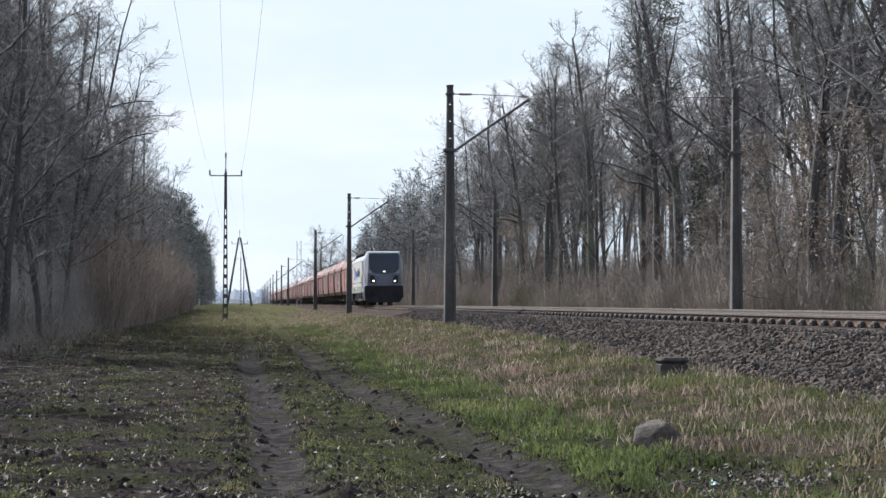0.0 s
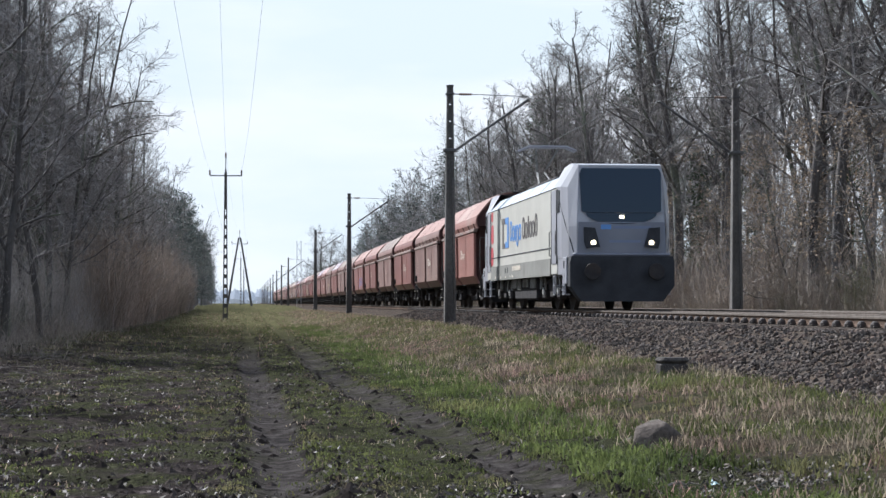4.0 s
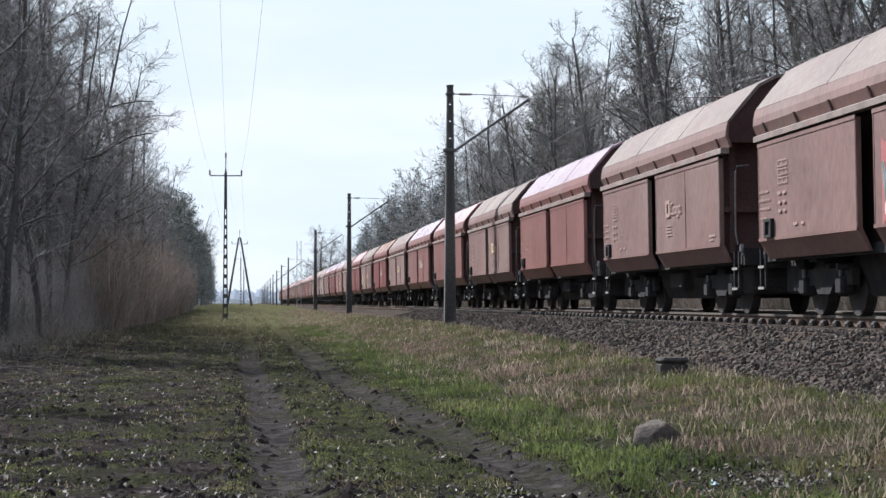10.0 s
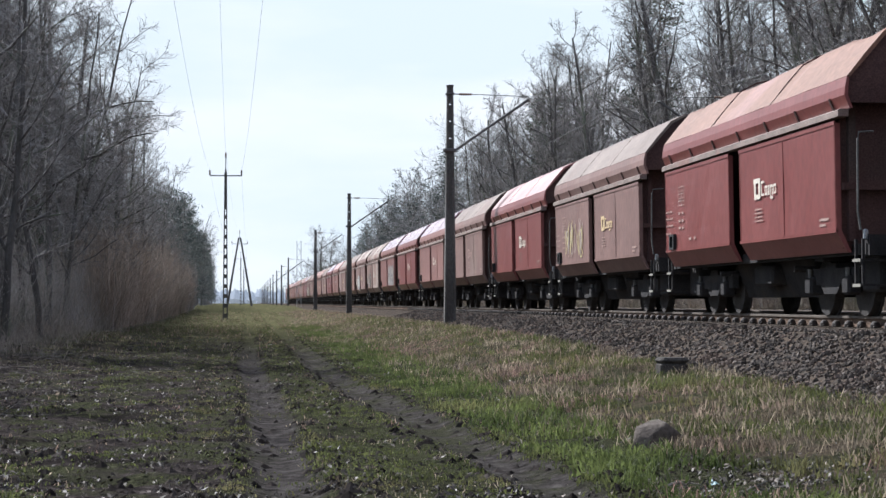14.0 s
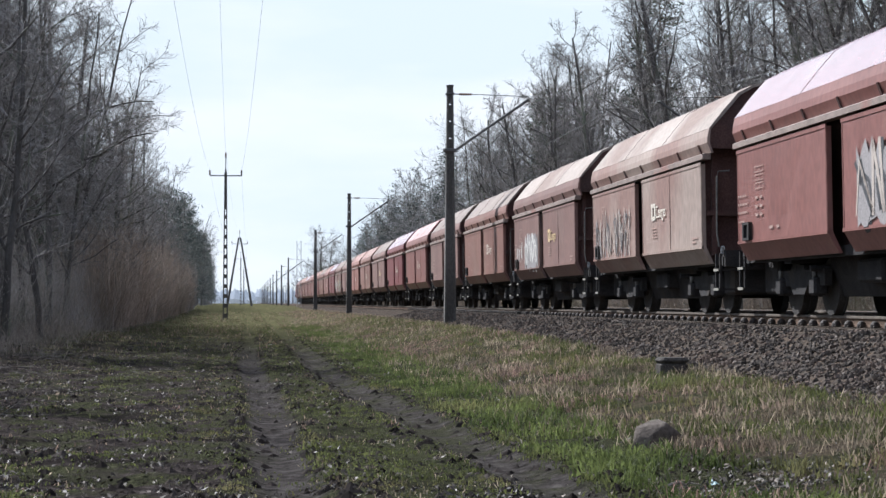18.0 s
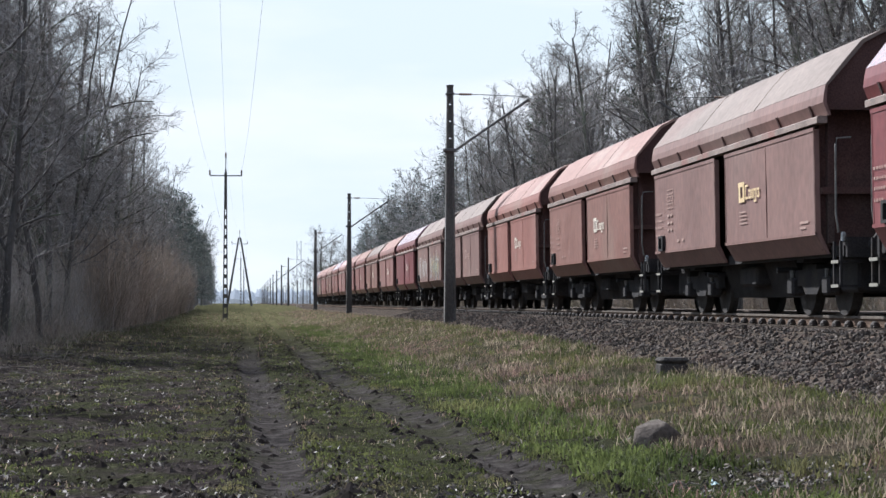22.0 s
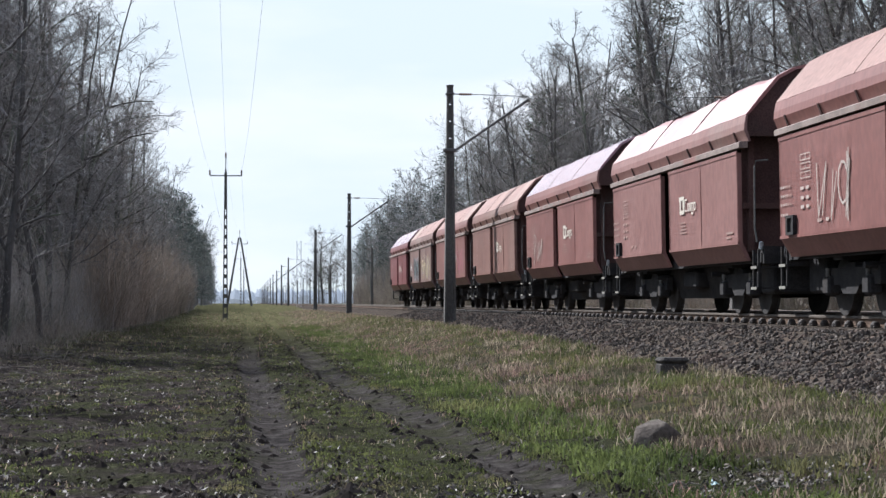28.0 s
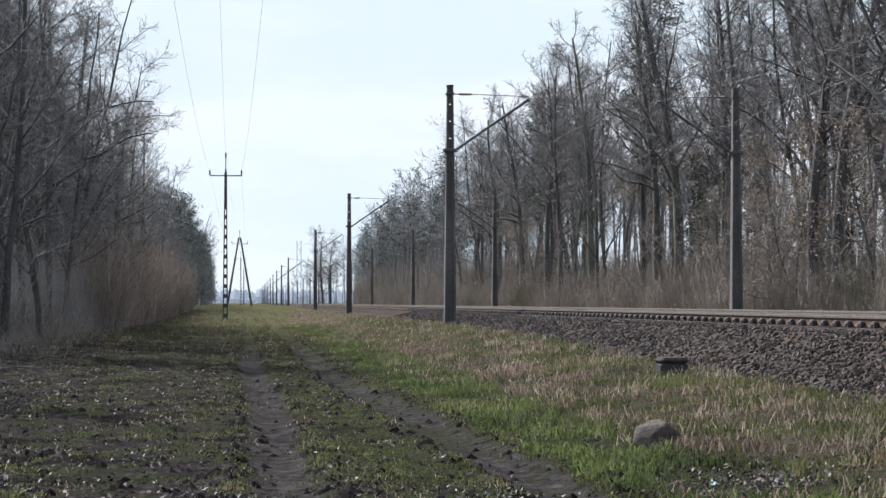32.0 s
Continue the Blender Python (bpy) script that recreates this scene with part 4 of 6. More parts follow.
def make_train():
    out = []
    first = build_wagon()
    for n in range(len(WAGONS) - 1):
        out.append(copy_thing(first, pose(0, 0, 0)))
    out.insert(0, first)
    for n, (w, (body, roof, logo, dent)) in enumerate(zip(out, WAGONS), 1):
        tagged(w, "%s hopper wagon with a %s%s roof" % (SIDE_WORD[body], "dented " if dent else "", ROOF_WORD[roof]))
        dress(w, body, roof, dent)
        if logo:
            mm = {"w": WHITE, "f": FADEDWHITE, "g": GOLD}[logo]
            mark(w, "emblem", "emblem", mm, "square ring emblem")
            mark(w, "side_marking", "word_shapes", mm, "blocky shapes beside the emblem")
        mark(w, "data_panel", "data_lines", FADEDWHITE, "rows of small faded bars")
        mark(w, "number_panel", "number_bars", PALEWHITE if n in (5, 12, 19, 36, 42, 32) else FADEDWHITE, "columns of small pale bars")
    S = SPRAY
    graffiti(out[5], -0.9, -4.9, 1.35, 2.15, [S["blue"], S["orange"], S["blue"]], 3, "blue and orange sprayed graffiti", True)
    graffiti(out[6], -0.6, -4.4, 1.05, 2.45, [S["red"], S["white"], S["teal"]], 4, "white and red sprayed graffiti", True)
    graffiti(out[14], 3.9, 1.2, 1.4, 2.4, [S["pale"], S["yellow"]], 5, "yellowish sprayed graffiti")
    graffiti(out[19], -0.9, -4.9, 1.15, 2.5, [S["grey"], S["black"], S["pale"]], 6, "grey and black sprayed graffiti", True)
    graffiti(out[20], 5.0, 1.0, 1.2, 2.4, [S["grey"], S["black"], S["pale"]], 7, "grey and black sprayed graffiti")
    graffiti(out[21], 3.2, 0.7, 1.1, 2.35, [S["grey"], S["white"], S["white"]], 8, "white and grey sprayed graffiti", True)
    graffiti(out[21], 4.9, 3.7, 1.4, 2.1, [S["white"]], 9, "white sprayed graffiti")
    graffiti(out[30], 5.0, 0.8, 1.15, 2.5, [S["pale"], S["white"]], 10, "white sprayed graffiti")
    graffiti(out[30], -0.6, -4.8, 1.1, 2.6, [S["yellow"], S["white"], S["teal"]], 11, "yellow and white sprayed graffiti")
    graffiti(out[35], 3.6, 2.0, 1.35, 2.5, [S["pale"]], 12, "white sprayed loops")
    graffiti(out[37], 4.0, 2.4, 1.3, 2.3, [S["pale"]], 16, "faded sprayed loops")
    graffiti(out[39], -2.6, -4.9, 1.3, 2.3, [S["pink"]], 13, "pink sprayed graffiti")
    graffiti(out[40], 3.3, 0.75, 1.26, 2.55, [S["haze"], S["black"], S["teal"], S["black"]], 14, "grey and black sprayed graffiti with teal edges", True)
    graffiti(out[40], 5.2, 4.3, 1.7, 2.3, [S["white"]], 18, "white sprayed loops")
    graffiti(out[40], -0.6, -5.0, 1.2, 2.6, [S["yellow"], S["pale"]], 15, "yellowish sprayed graffiti")
    graffiti(out[12], 5.0, 4.0, 1.5, 2.3, [S["pale"]], 17, "faded sprayed loops")
    return out


TRAIN = make_train()


# ---- engine ----
def make_engine():
    e = thing("locomotive", "grey-white electric locomotive with dark apron and lit headlamps", "locomotive")
    side = mat("engine_cream", (0.44, 0.425, 0.375), (0.51, 0.49, 0.435), 0.8, 0.45, 0.02, c=(0.49, 0.46, 0.39), cpos=0.62, fineamt=0.05)
    roofm = mat("engine_roof", (0.22, 0.28, 0.34), (0.29, 0.35, 0.41), 1.0, 0.35, 0.02, c=(0.30, 0.33, 0.36), cpos=0.6, fineamt=0.08)
    # front and cab colours darkened to paint the nose's shade
    frontm = mat("engine_front", (0.135, 0.142, 0.178), (0.17, 0.178, 0.21), 1.2, 0.4, 0.02, fineamt=0.05)
    whitem = mat("engine_silver", (0.30, 0.30, 0.325), (0.36, 0.36, 0.385), 1.0, 0.35, 0.02, c=(0.29, 0.285, 0.29), fineamt=0.06)
    skirt = mat("engine_skirt", (0.17, 0.165, 0.145), (0.235, 0.23, 0.205), 1.2, 0.6, 0.05, c=(0.13, 0.115, 0.10), fineamt=0.1)
    gear = mat("engine_gear", (0.16, 0.155, 0.145), (0.28, 0.275, 0.26), 3.0, 0.7, 0.1, c=(0.08, 0.07, 0.06))
    glass = plain("windscreen", (0.012, 0.014, 0.018), 0.08, spec=0.5)
    dark = mat("engine_apron", (0.026, 0.027, 0.030), (0.042, 0.043, 0.048), 2.0, 0.8, 0.1, spec=0.2)
    lamp = plain("headlamp", (1.0, 0.86, 0.58), 0.3, emit=1.6)
    redm, bluem, brownm = plain("engine_red", (0.50, 0.075, 0.085), 0.5), plain("engine_blue", (0.10, 0.24, 0.52), 0.5), plain("engine_grey_brown", (0.11, 0.098, 0.092), 0.5)
    faint = plain("engine_faint", (0.14, 0.17, 0.25), 0.5)
    g = Geo()
    g.prism([(-1.49, 1.02), (1.49, 1.02), (1.49, 3.45), (-1.49, 3.45)], -7.45, 7.45)
    part("body_shell", g, side, e, "cream-grey side walls")
    g = Geo()
    g.prism([(-1.49, 3.45), (1.49, 3.45), (1.12, 3.84), (0.9, 3.90), (-0.9, 3.90), (-1.12, 3.84)], -7.45, 7.45)
    roof = part("roof", g, roofm, e, "pale blue-grey sloping roof")
    for y in (-4.4, -1.4, 1.6, 4.6):
        part("roof_joint", Geo().prism([(-1.495, 3.45), (-1.12, 3.85), (-1.10, 3.84), (-1.47, 3.44)], y, y + 0.04), dark, roof)
    for sx in (-1, 1):
        part("side_line", Geo().box(sx * 1.492 - 0.008, sx * 1.492 + 0.008, -6.4, 6.4, 1.75, 1.785), dark, e, "dark line along the side")
        part("eaves_line", Geo().box(sx * 1.492 - 0.008, sx * 1.492 + 0.008, -7.4, 7.4, 3.42, 3.44), dark, e)
        part("skirt", Geo().box(sx * 1.5 - 0.015, sx * 1.5 + 0.015, -6.42, 6.42, 0.98, 1.47), skirt, e, "grey lower side band")
    for turn in (0, 180):
        m = pose(0, 0, 0, 0, 0, turn)
        # cab: sections drawn together towards the nose
        sec = [(-6.75, 1.496, 3.45, 1.14, 4.06), (-8.05, 1.49, 3.43, 1.18, 4.07), (-8.60, 1.40, 3.38, 1.20, 4.03), (-8.93, 1.24, 3.25, 1.14, 3.97)]
        g = Geo()
        rings = []
        for y, w, zs, wt, zt in sec:
            k = (y + 6.75) / -2.18
            yf = y - 0.24 * k
            rings.append([(-w, yf, 1.45), (-w, yf, 2.3), (-w * 0.995, y, zs), (-wt, y, zt), (wt, y, zt), (w * 0.995, y, zs), (w, yf, 2.3), (w, yf, 1.45)])
        v = [p for r in rings for p in r]
        f = [(a * 8 + i, a * 8 + (i + 1) % 8, a * 8 + 8 + (i + 1) % 8, a * 8 + 8 + i) for a in range(3) for i in range(8)]
        f.append(tuple(range(24, 32)))
        g.add(v, f)
        cab = part("cab", g, whitem, e, "rounded silver-white cab, greyed by shade in its colour", at=m)
        # lower front, with a bumper edge
        g = Geo()
        g.prism([(-1.19, 1.5), (1.19, 1.5), (1.22, 1.62), (1.19, 2.4), (-1.19, 2.4), (-1.22, 1.62)], -9.20, -9.10)
        g.box(-1.34, 1.34, -9.25, -9.0, 1.47, 1.56, 0.03)
        part("front_panel", g, frontm, cab, "front panel with shade in its lilac-grey")
        sh = lambda z: -9.19 + (z - 2.3) * 0.135

        def sheet(pts, off, deep=0.06):
            q = Geo()
            n = len(pts)
            q.add([(x, sh(z) - off, z) for x, z in pts] + [(x, sh(z) + deep, z) for x, z in pts], [tuple(range(n))] + [(i, (i + 1) % n, (i + 1) % n + n, i + n) for i in range(n)])
            return q
        part("windscreen", sheet([(-1.10, 2.70), (-1.0, 2.66), (1.0, 2.66), (1.10, 2.70), (1.13, 3.74), (1.06, 3.88), (-1.06, 3.88), (-1.13, 3.74)], 0.02), glass, cab, "wide black windscreen")
        arc = [(0.97 * math.cos(t), 2.63 + 0.29 * math.sin(t)) for t in [math.pi + math.pi * k / 12 for k in range(13)]]
        part("lamp_panel", sheet(arc + [(0.97, 2.645), (-0.97, 2.645)], 0.02), glass, cab, "black curved panel below the windscreen")
        on = turn == 0
        part("headlamp", Geo().box(-0.06, 0.07, -9.185, -9.14, 2.50, 2.59), lamp if on else glass, cab, "lit white top lamp" if on else "unlit lamp")
        for sx in (-1, 1):
            pts = [(sx * 1.05, 2.26), (sx * 0.74, 2.24), (sx * 0.62, 1.72), (sx * 0.98, 1.68), (sx * 1.04, 1.85)]
            part("lamp_surround", sheet(pts if sx > 0 else pts[::-1], 0.03), dark, cab, "dark slanted lamp housing")
            g = Geo()
            g.tube([(sx * 0.80, -9.26, 1.83), (sx * 0.80, -9.29, 1.83)], [0.085, 0.075], 14)
            part("headlamp", g, lamp if on else glass, cab, "lit warm white headlamp" if on else "unlit lamp")
        part("front_marking", Geo().box(-0.58, -0.30, -9.208, -9.19, 2.20, 2.33), bluem, cab, "small blue block")
        part("front_marking", Geo().box(-0.24, 0.80, -9.208, -9.19, 2.22, 2.30), faint, cab, "faint blue-grey bar")
        part("front_marking", Geo().box(-0.35, 0.52, -9.208, -9.19, 1.84, 1.91), faint, cab, "faint bar")
        # black apron drawn in below, buffers
        pts = [(-1.40, 1.47), (1.40, 1.47), (1.44, 1.30), (1.44, 0.66), (1.12, 0.24), (-1.12, 0.24), (-1.44, 0.66), (-1.44, 1.30)]
        g = Geo()
        g.add([(x, -9.26, z) for x, z in pts] + [(x, -8.75, z) for x, z in pts], [tuple(range(8))] + [(i, (i + 1) % 8, (i + 1) % 8 + 8, i + 8) for i in range(8)] + [tuple(range(15, 7, -1))])
        part("apron", g, dark, e, "black front apron", at=m)
        for sx in (-1, 1):
            part("buffer", WM["buffer"], None, e, at=m @ pose(sx * 0.875, -9.05, 1.05))
            # lower corner with steps
            g = Geo()
            g.box(sx * 1.455 - 0.02, sx * 1.455 + 0.02, -8.85, -7.45, 0.98, 1.46, 0.012)
            g.box(sx * 1.455 - 0.02, sx * 1.455 + 0.02, -8.85, -8.35, 0.72, 1.0, 0.012)
            sp = part("corner_plate", g, whitem, e, "grey-white lower corner plate", at=m)
            for y in (-8.6, -7.05):
                part("plate_opening", Geo().box(sx * 1.46 - 0.022, sx * 1.46 + 0.022, y + 0.02, y + 0.2, 1.15, 1.36, 0.01), dark, sp)
                g = Geo()
                for dy in (0.0, 0.32):
                    g.box(sx * 1.46 - 0.02, sx * 1.46 + 0.02, y + dy, y + dy + 0.04, 0.42, 1.1)
                for z in (0.42, 0.68, 0.94):
                    g.box(sx * 1.40 - 0.08, sx * 1.40 + 0.08, y, y + 0.34, z, z + 0.035)
                part("step_ladder", g, whitem, e, "white-edged cab steps", at=m)
            o = part("cab_door", Geo().box(sx * 1.496 - 0.012, sx * 1.496 + 0.012, -7.40, -6.62, 1.30, 3.38, 0.006), whitem, e, "narrow silver cab door, greyed like the cab", at=m)
            part("door_gap", Geo().box(sx * 1.5 - 0.012, sx * 1.5 + 0.012, -6.60, -6.53, 1.30, 3.38), dark, o)
            part("door_gap", Geo().box(sx * 1.5 - 0.012, sx * 1.5 + 0.012, -7.46, -7.41, 1.30, 3.38), dark, o)
            part("door_window", Geo().box(sx * 1.488 - 0.02, sx * 1.488 + 0.02, -7.92, -7.50, 2.72, 3.34, 0.01), glass, cab, "dark cab side window")
            for y in (-6.48, -7.52):
                part("hand_rail", Geo().tube([(sx * 1.49, y, 1.5), (sx * 1.55, y, 1.56), (sx * 1.55, y, 2.2), (sx * 1.49, y, 2.26)], 0.018, 6), gear, o, "grey hand rail")
            # curved dark stroke down the cab side
            g = Geo()
            g.tube([(sx * 1.49, -7.6, 3.36), (sx * 1.47, -8.05, 2.9), (sx * 1.43, -8.5, 2.4), (sx * 1.36, -8.86, 1.95), (sx * 1.29, -9.02, 1.6)], 0.03, 5)
            part("side_stroke", g, dark, cab, "curved dark stroke")
        for i, (y0, y1, z0, z1) in enumerate(((-6.40, -5.98, 3.06, 3.40), (-6.42, -5.86, 2.27, 2.95), (-6.50, -5.92, 1.50, 2.16))):
            for sx in (1,):               # at the rear end of each side
                g = Geo()
                ring = []
                for k in range(20):
                    t = 2 * math.pi * k / 20
                    c, sn = math.cos(t), math.sin(t)
                    ring.append(((y0 + y1) / 2 + (y1 - y0) / 2 * math.copysign(abs(c) ** 0.55, c), (z0 + z1) / 2 + (z1 - z0) / 2 * math.copysign(abs(sn) ** 0.55, sn)))
                g.add([(sx * 1.499, y, z) for y, z in ring] + [(sx * 1.488, y, z) for y, z in ring], [tuple(range(20))] + [(k, (k + 1) % 20, (k + 1) % 20 + 20, k + 20) for k in range(20)])
                part("red_mark", g, redm, e, "rounded red mark", at=m)
        # bogie with axle boxes, springs and sand boxes
        g = Geo()
        for sx in (-1, 1):
            g.box(sx * 1.08 - 0.08, sx * 1.08 + 0.08, -2.1, 2.1, 0.55, 0.9, 0.03)
            for y in (-1.3, 1.3):
                g.box(sx * 1.12 - 0.12, sx * 1.12 + 0.12, y - 0.3, y + 0.3, 0.32, 0.78, 0.05)
            g.box(sx * 1.12 - 0.1, sx * 1.12 + 0.1, -0.3, 0.3, 0.35, 0.95, 0.04)
        g.box(-1.0, 1.0, -1.9, 1.9, 0.36, 0.9)
        b = part("bogie", g, UNDER, e, "black bogie", at=m @ pose(0, -4.9, 0))
        for dy in (-1.3, 1.3):
            g = Geo()
            for sx in (-1, 1):
                g.disc(sx * 0.70, sx * 0.83, 0, 0.625, 0.625, 26)
            g.tube([(-1.1, 0, 0.625), (1.1, 0, 0.625)], 0.1, 10)
            part("wheelset", g, WHEEL, b, at=pose(0, dy, 0))
            for sx in (-1, 1):
                part("axle_box", Geo().tube([(sx * 1.23, dy, 0.55), (sx * 1.27, dy, 0.55)], [0.13, 0.11], 12), gear, b, "pale axle cover")
                part("spring", Geo().tube([(sx * 1.22, dy + 0.5, 0.62), (sx * 1.22, dy + 0.5, 0.98)], [0.06, 0.06], 8), gear, b, "pale coil spring")
                part("damper", Geo().tube([(sx * 1.25, dy - 0.45, 0.6), (sx * 1.25, dy - 0.25, 0.98)], [0.035, 0.035], 6), gear, b, "pale damper")
        # folded pantograph
        g = Geo()
        g.box(-0.7, 0.7, -6.9, -4.4, 3.90, 3.96)
        for sx in (-1, 1):
            g.tube([(sx * 0.5, -6.6, 3.98), (sx * 0.45, -4.5, 4.06), (sx * 0.5, -6.3, 4.12)], 0.03, 6)
        g.tube([(-0.75, -6.3, 4.13), (0.75, -6.3, 4.13)], 0.03, 6)
        part("pantograph", g, UNDER, e, "folded pantograph on the roof", at=m)
    # raised pantograph
    g = Geo()
    for sx in (-1, 1):
        g.tube([(sx * 0.3, 3.0, 4.0), (sx * 0.12, 4.7, 4.75), (sx * 0.40, 3.3, 5.46)], 0.035, 6)
    arms = part("raised_pantograph", g, gear, e, "raised grey pantograph touching the wire")
    for y in (3.12, 3.48):
        part("contact_strip", Geo().tube([(-0.98, y, 5.36), (-0.62, y, 5.50), (0.62, y, 5.50), (0.98, y, 5.36)], 0.045, 6), whitem, arms, "pale contact strip")
    part("roof_box", Geo().box(-0.8, 0.8, -3.2, 2.4, 3.90, 4.06, 0.05), UNDER, e)
    ub = part("under_box", Geo().box(-1.25, 1.25, -2.3, 2.3, 0.3, 0.98, 0.05), UNDER, e, "black equipment box between the bogies")
    for sx in (-1, 1):
        for y0, y1, z0, z1 in ((1.75, 2.7, 0.68, 0.97), (0.9, 1.5, 0.62, 0.97), (-0.6, 0.4, 0.70, 0.97), (-2.2, -1.2, 0.66, 0.97)):
            part("equipment_cover", Geo().box(sx * 1.27 - 0.02, sx * 1.27 + 0.02, y0, y1, z0, z1, 0.01), gear, ub, "light grey equipment cover")
    # big plain shapes on the sides, the same on both
    for turn in (0, 180):
        m = pose(0, 0, 0, 0, 0, turn)
        up = 1 if turn == 0 else -1

        def slab(mm, boxes, name, label):
            g = Geo()
            for y0, y1, z0, z1 in boxes:
                ya, yb = (y0, y1) if up > 0 else (-y1, -y0)
                g.box(-1.502, -1.485, ya, yb, z0, z1)
            part(name, g, mm, e, label, at=m)
        slab(brownm, ((3.30, 3.62, 2.04, 2.86), (2.98, 3.78, 2.86, 3.05), (2.98, 3.30, 2.04, 2.20)), "side_emblem", "dark half of a square emblem")
        slab(bluem, ((2.10, 2.45, 2.04, 3.05), (2.45, 2.90, 2.84, 3.05), (2.45, 2.90, 2.04, 2.24)), "side_emblem", "blue half of a square emblem")

        def loop(mm, y, w, z0, z1, t, label):
            g = Geo()
            v = []
            for x in (-1.502, -1.485):
                for rr in (0, 1):
                    for k in range(18):
                        a = 2 * math.pi * k / 18
                        c, sn = math.cos(a), math.sin(a)
                        yy = y - w / 2 + (w / 2 - rr * t) * math.copysign(abs(c) ** 0.7, c)
                        v.append((x, yy * up, (z0 + z1) / 2 + ((z1 - z0) / 2 - rr * t) * math.copysign(abs(sn) ** 0.7, sn)))
            f = [(k, (k + 1) % 18, 18 + (k + 1) % 18, 18 + k) for k in range(18)]
            f += [(k, 36 + k, 36 + (k + 1) % 18, (k + 1) % 18) for k in range(18)]
            g.add(v, f)
            part("side_shape", g, mm, e, label, at=m)
        y = 1.80
        for w, z0, z1 in ((0.50, 2.22, 2.90), (0.46, 2.20, 2.72), (0.30, 2.20, 2.72), (0.46, 2.02, 2.72), (0.52, 2.20, 2.72)):
            loop(bluem, y, w, z0, z1, 0.12, "blue ring-like block shape")
            y -= w + 0.06
        y = -0.94
        for w, z0, z1 in ((0.50, 2.20, 2.90), (0.46, 2.20, 2.72), (0.26, 2.20, 2.90), (0.48, 2.20, 2.72), (0.46, 2.20, 2.72), (0.46, 2.20, 2.90)):
            loop(brownm, y, w, z0, z1, 0.12, "dark ring-like block shape")
            y -= w + 0.08
        g = Geo()
        y = 1.15
        while y > -0.75:
            w = 0.055 + 0.045 * abs(math.sin(y * 9))
            ya, yb = (y - w, y) if up > 0 else (-y, -y + w)
            g.box(-1.522, -1.512, ya, yb, 1.25, 1.40)
            y -= w + 0.035
        part("number_panel", g, WHITE, e, "row of small pale bars", at=m)["kind"] = "stuff"
        for y in (2.75, 2.25):
            part("side_opening", Geo().box(-1.52, -1.508, y * up - 0.09, y * up + 0.09, 1.19, 1.38, 0.005), dark, e, at=m)
        for y in (5.2, 4.6, 3.9, 2.7, 1.6, 1.2, 1.0):
            part("pale_mark", Geo().box(-1.522, -1.512, y * up - 0.05, y * up + 0.05, 1.03, 1.11), WHITE, e, at=m)
    return e


ENGINE = make_engine()


# ---- trees ----
def grow(rng, g, gt, base, way, length, r, level, spec, up):
    """A bent tapering shoot with side shoots; thick wood into g, twigs into gt. The last order of twigs are single spikes."""
    d = Vector(way).normalized()
    last = len(spec["count"])
    if level == last:
        tip = Vector(base) + (d + Vector((0, 0, up[3]))) * length
        a = d.cross(Vector((rng.uniform(-1, 1), rng.uniform(-1, 1), 0.6))).normalized() * r
        n = len(gt.v)
        q = Vector(base)
        k = q.lerp(tip, 0.5) + Vector((rng.uniform(-1, 1), rng.uniform(-1, 1), rng.uniform(-1, 1))) * (length * 0.13)
        gt.v.extend([tuple(q + a), tuple(q - a), tuple(k - a * 0.8), tuple(k + a * 0.8), tuple(tip)])
        gt.f.extend([(n, n + 1, n + 2, n + 3), (n + 3, n + 2, n + 4)])
        return
    segs = spec["segs"][level]
    pts, p = [Vector(base)], Vector(base)
    for i in range(segs):
        j = spec["bend"][level]
        d = (d + Vector((rng.uniform(-j, j), rng.uniform(-j, j), rng.uniform(-j, j) + up[level]))).normalized()
        p = p + d * (length / segs)
        pts.append(p)
    tip = spec["tip"][level]
    rad = [r * (1 - (1 - tip) * i / segs) for i in range(segs + 1)]
    (g if level < 2 else gt).tube(pts, rad, spec["sides"][level], False)
    n = spec["count"][level]
    lo = spec["from"][level]
    for k in range(n):
        t = lo + (1 - lo) * (k + rng.uniform(0.1, 0.9)) / n
        i = min(segs - 1, int(t * segs))
        q = pts[i].lerp(pts[i + 1], t * segs - i)
        ax = (pts[i + 1] - pts[i]).normalized()
        side = ax.cross(Vector((rng.uniform(-1, 1), rng.uniform(-1, 1), rng.uniform(-1, 1)))).normalized()
        a = radians(rng.uniform(*spec["angle"][level]))
        w = ax * math.cos(a) + side * math.sin(a)
        ln = length * rng.uniform(*spec["len"][level]) * (1.15 - 0.6 * t)
        rr = max(spec["thin"][level], rad[i] * rng.uniform(0.32, 0.5))
        grow(rng, g, gt, q, w, ln, rr if level + 1 < last else spec["thin"][level], level + 1, spec, up)


BROAD = dict(segs=(10, 6, 2), bend=(0.06, 0.26, 0.40), tip=(0.20, 0.3, 0.4), sides=(7, 4, 3), count=(20, 8, 10), angle=((28, 68), (28, 65), (25, 80)), len=((0.16, 0.30), (0.32, 0.55), (0.4, 0.8)), thin=(0.026, 0.014, 0.0105))
BROAD["from"] = (0.42, 0.12, 0.05)
FORKED = dict(BROAD, bend=(0.08, 0.22, 0.38), tip=(0.30, 0.3, 0.4), count=(15, 11, 12), angle=((20, 52), (28, 65), (25, 80)), len=((0.28, 0.46), (0.24, 0.46), (0.4, 0.8)), thin=(0.045, 0.017, 0.0095))
FORKED["from"] = (0.34, 0.2, 0.05)
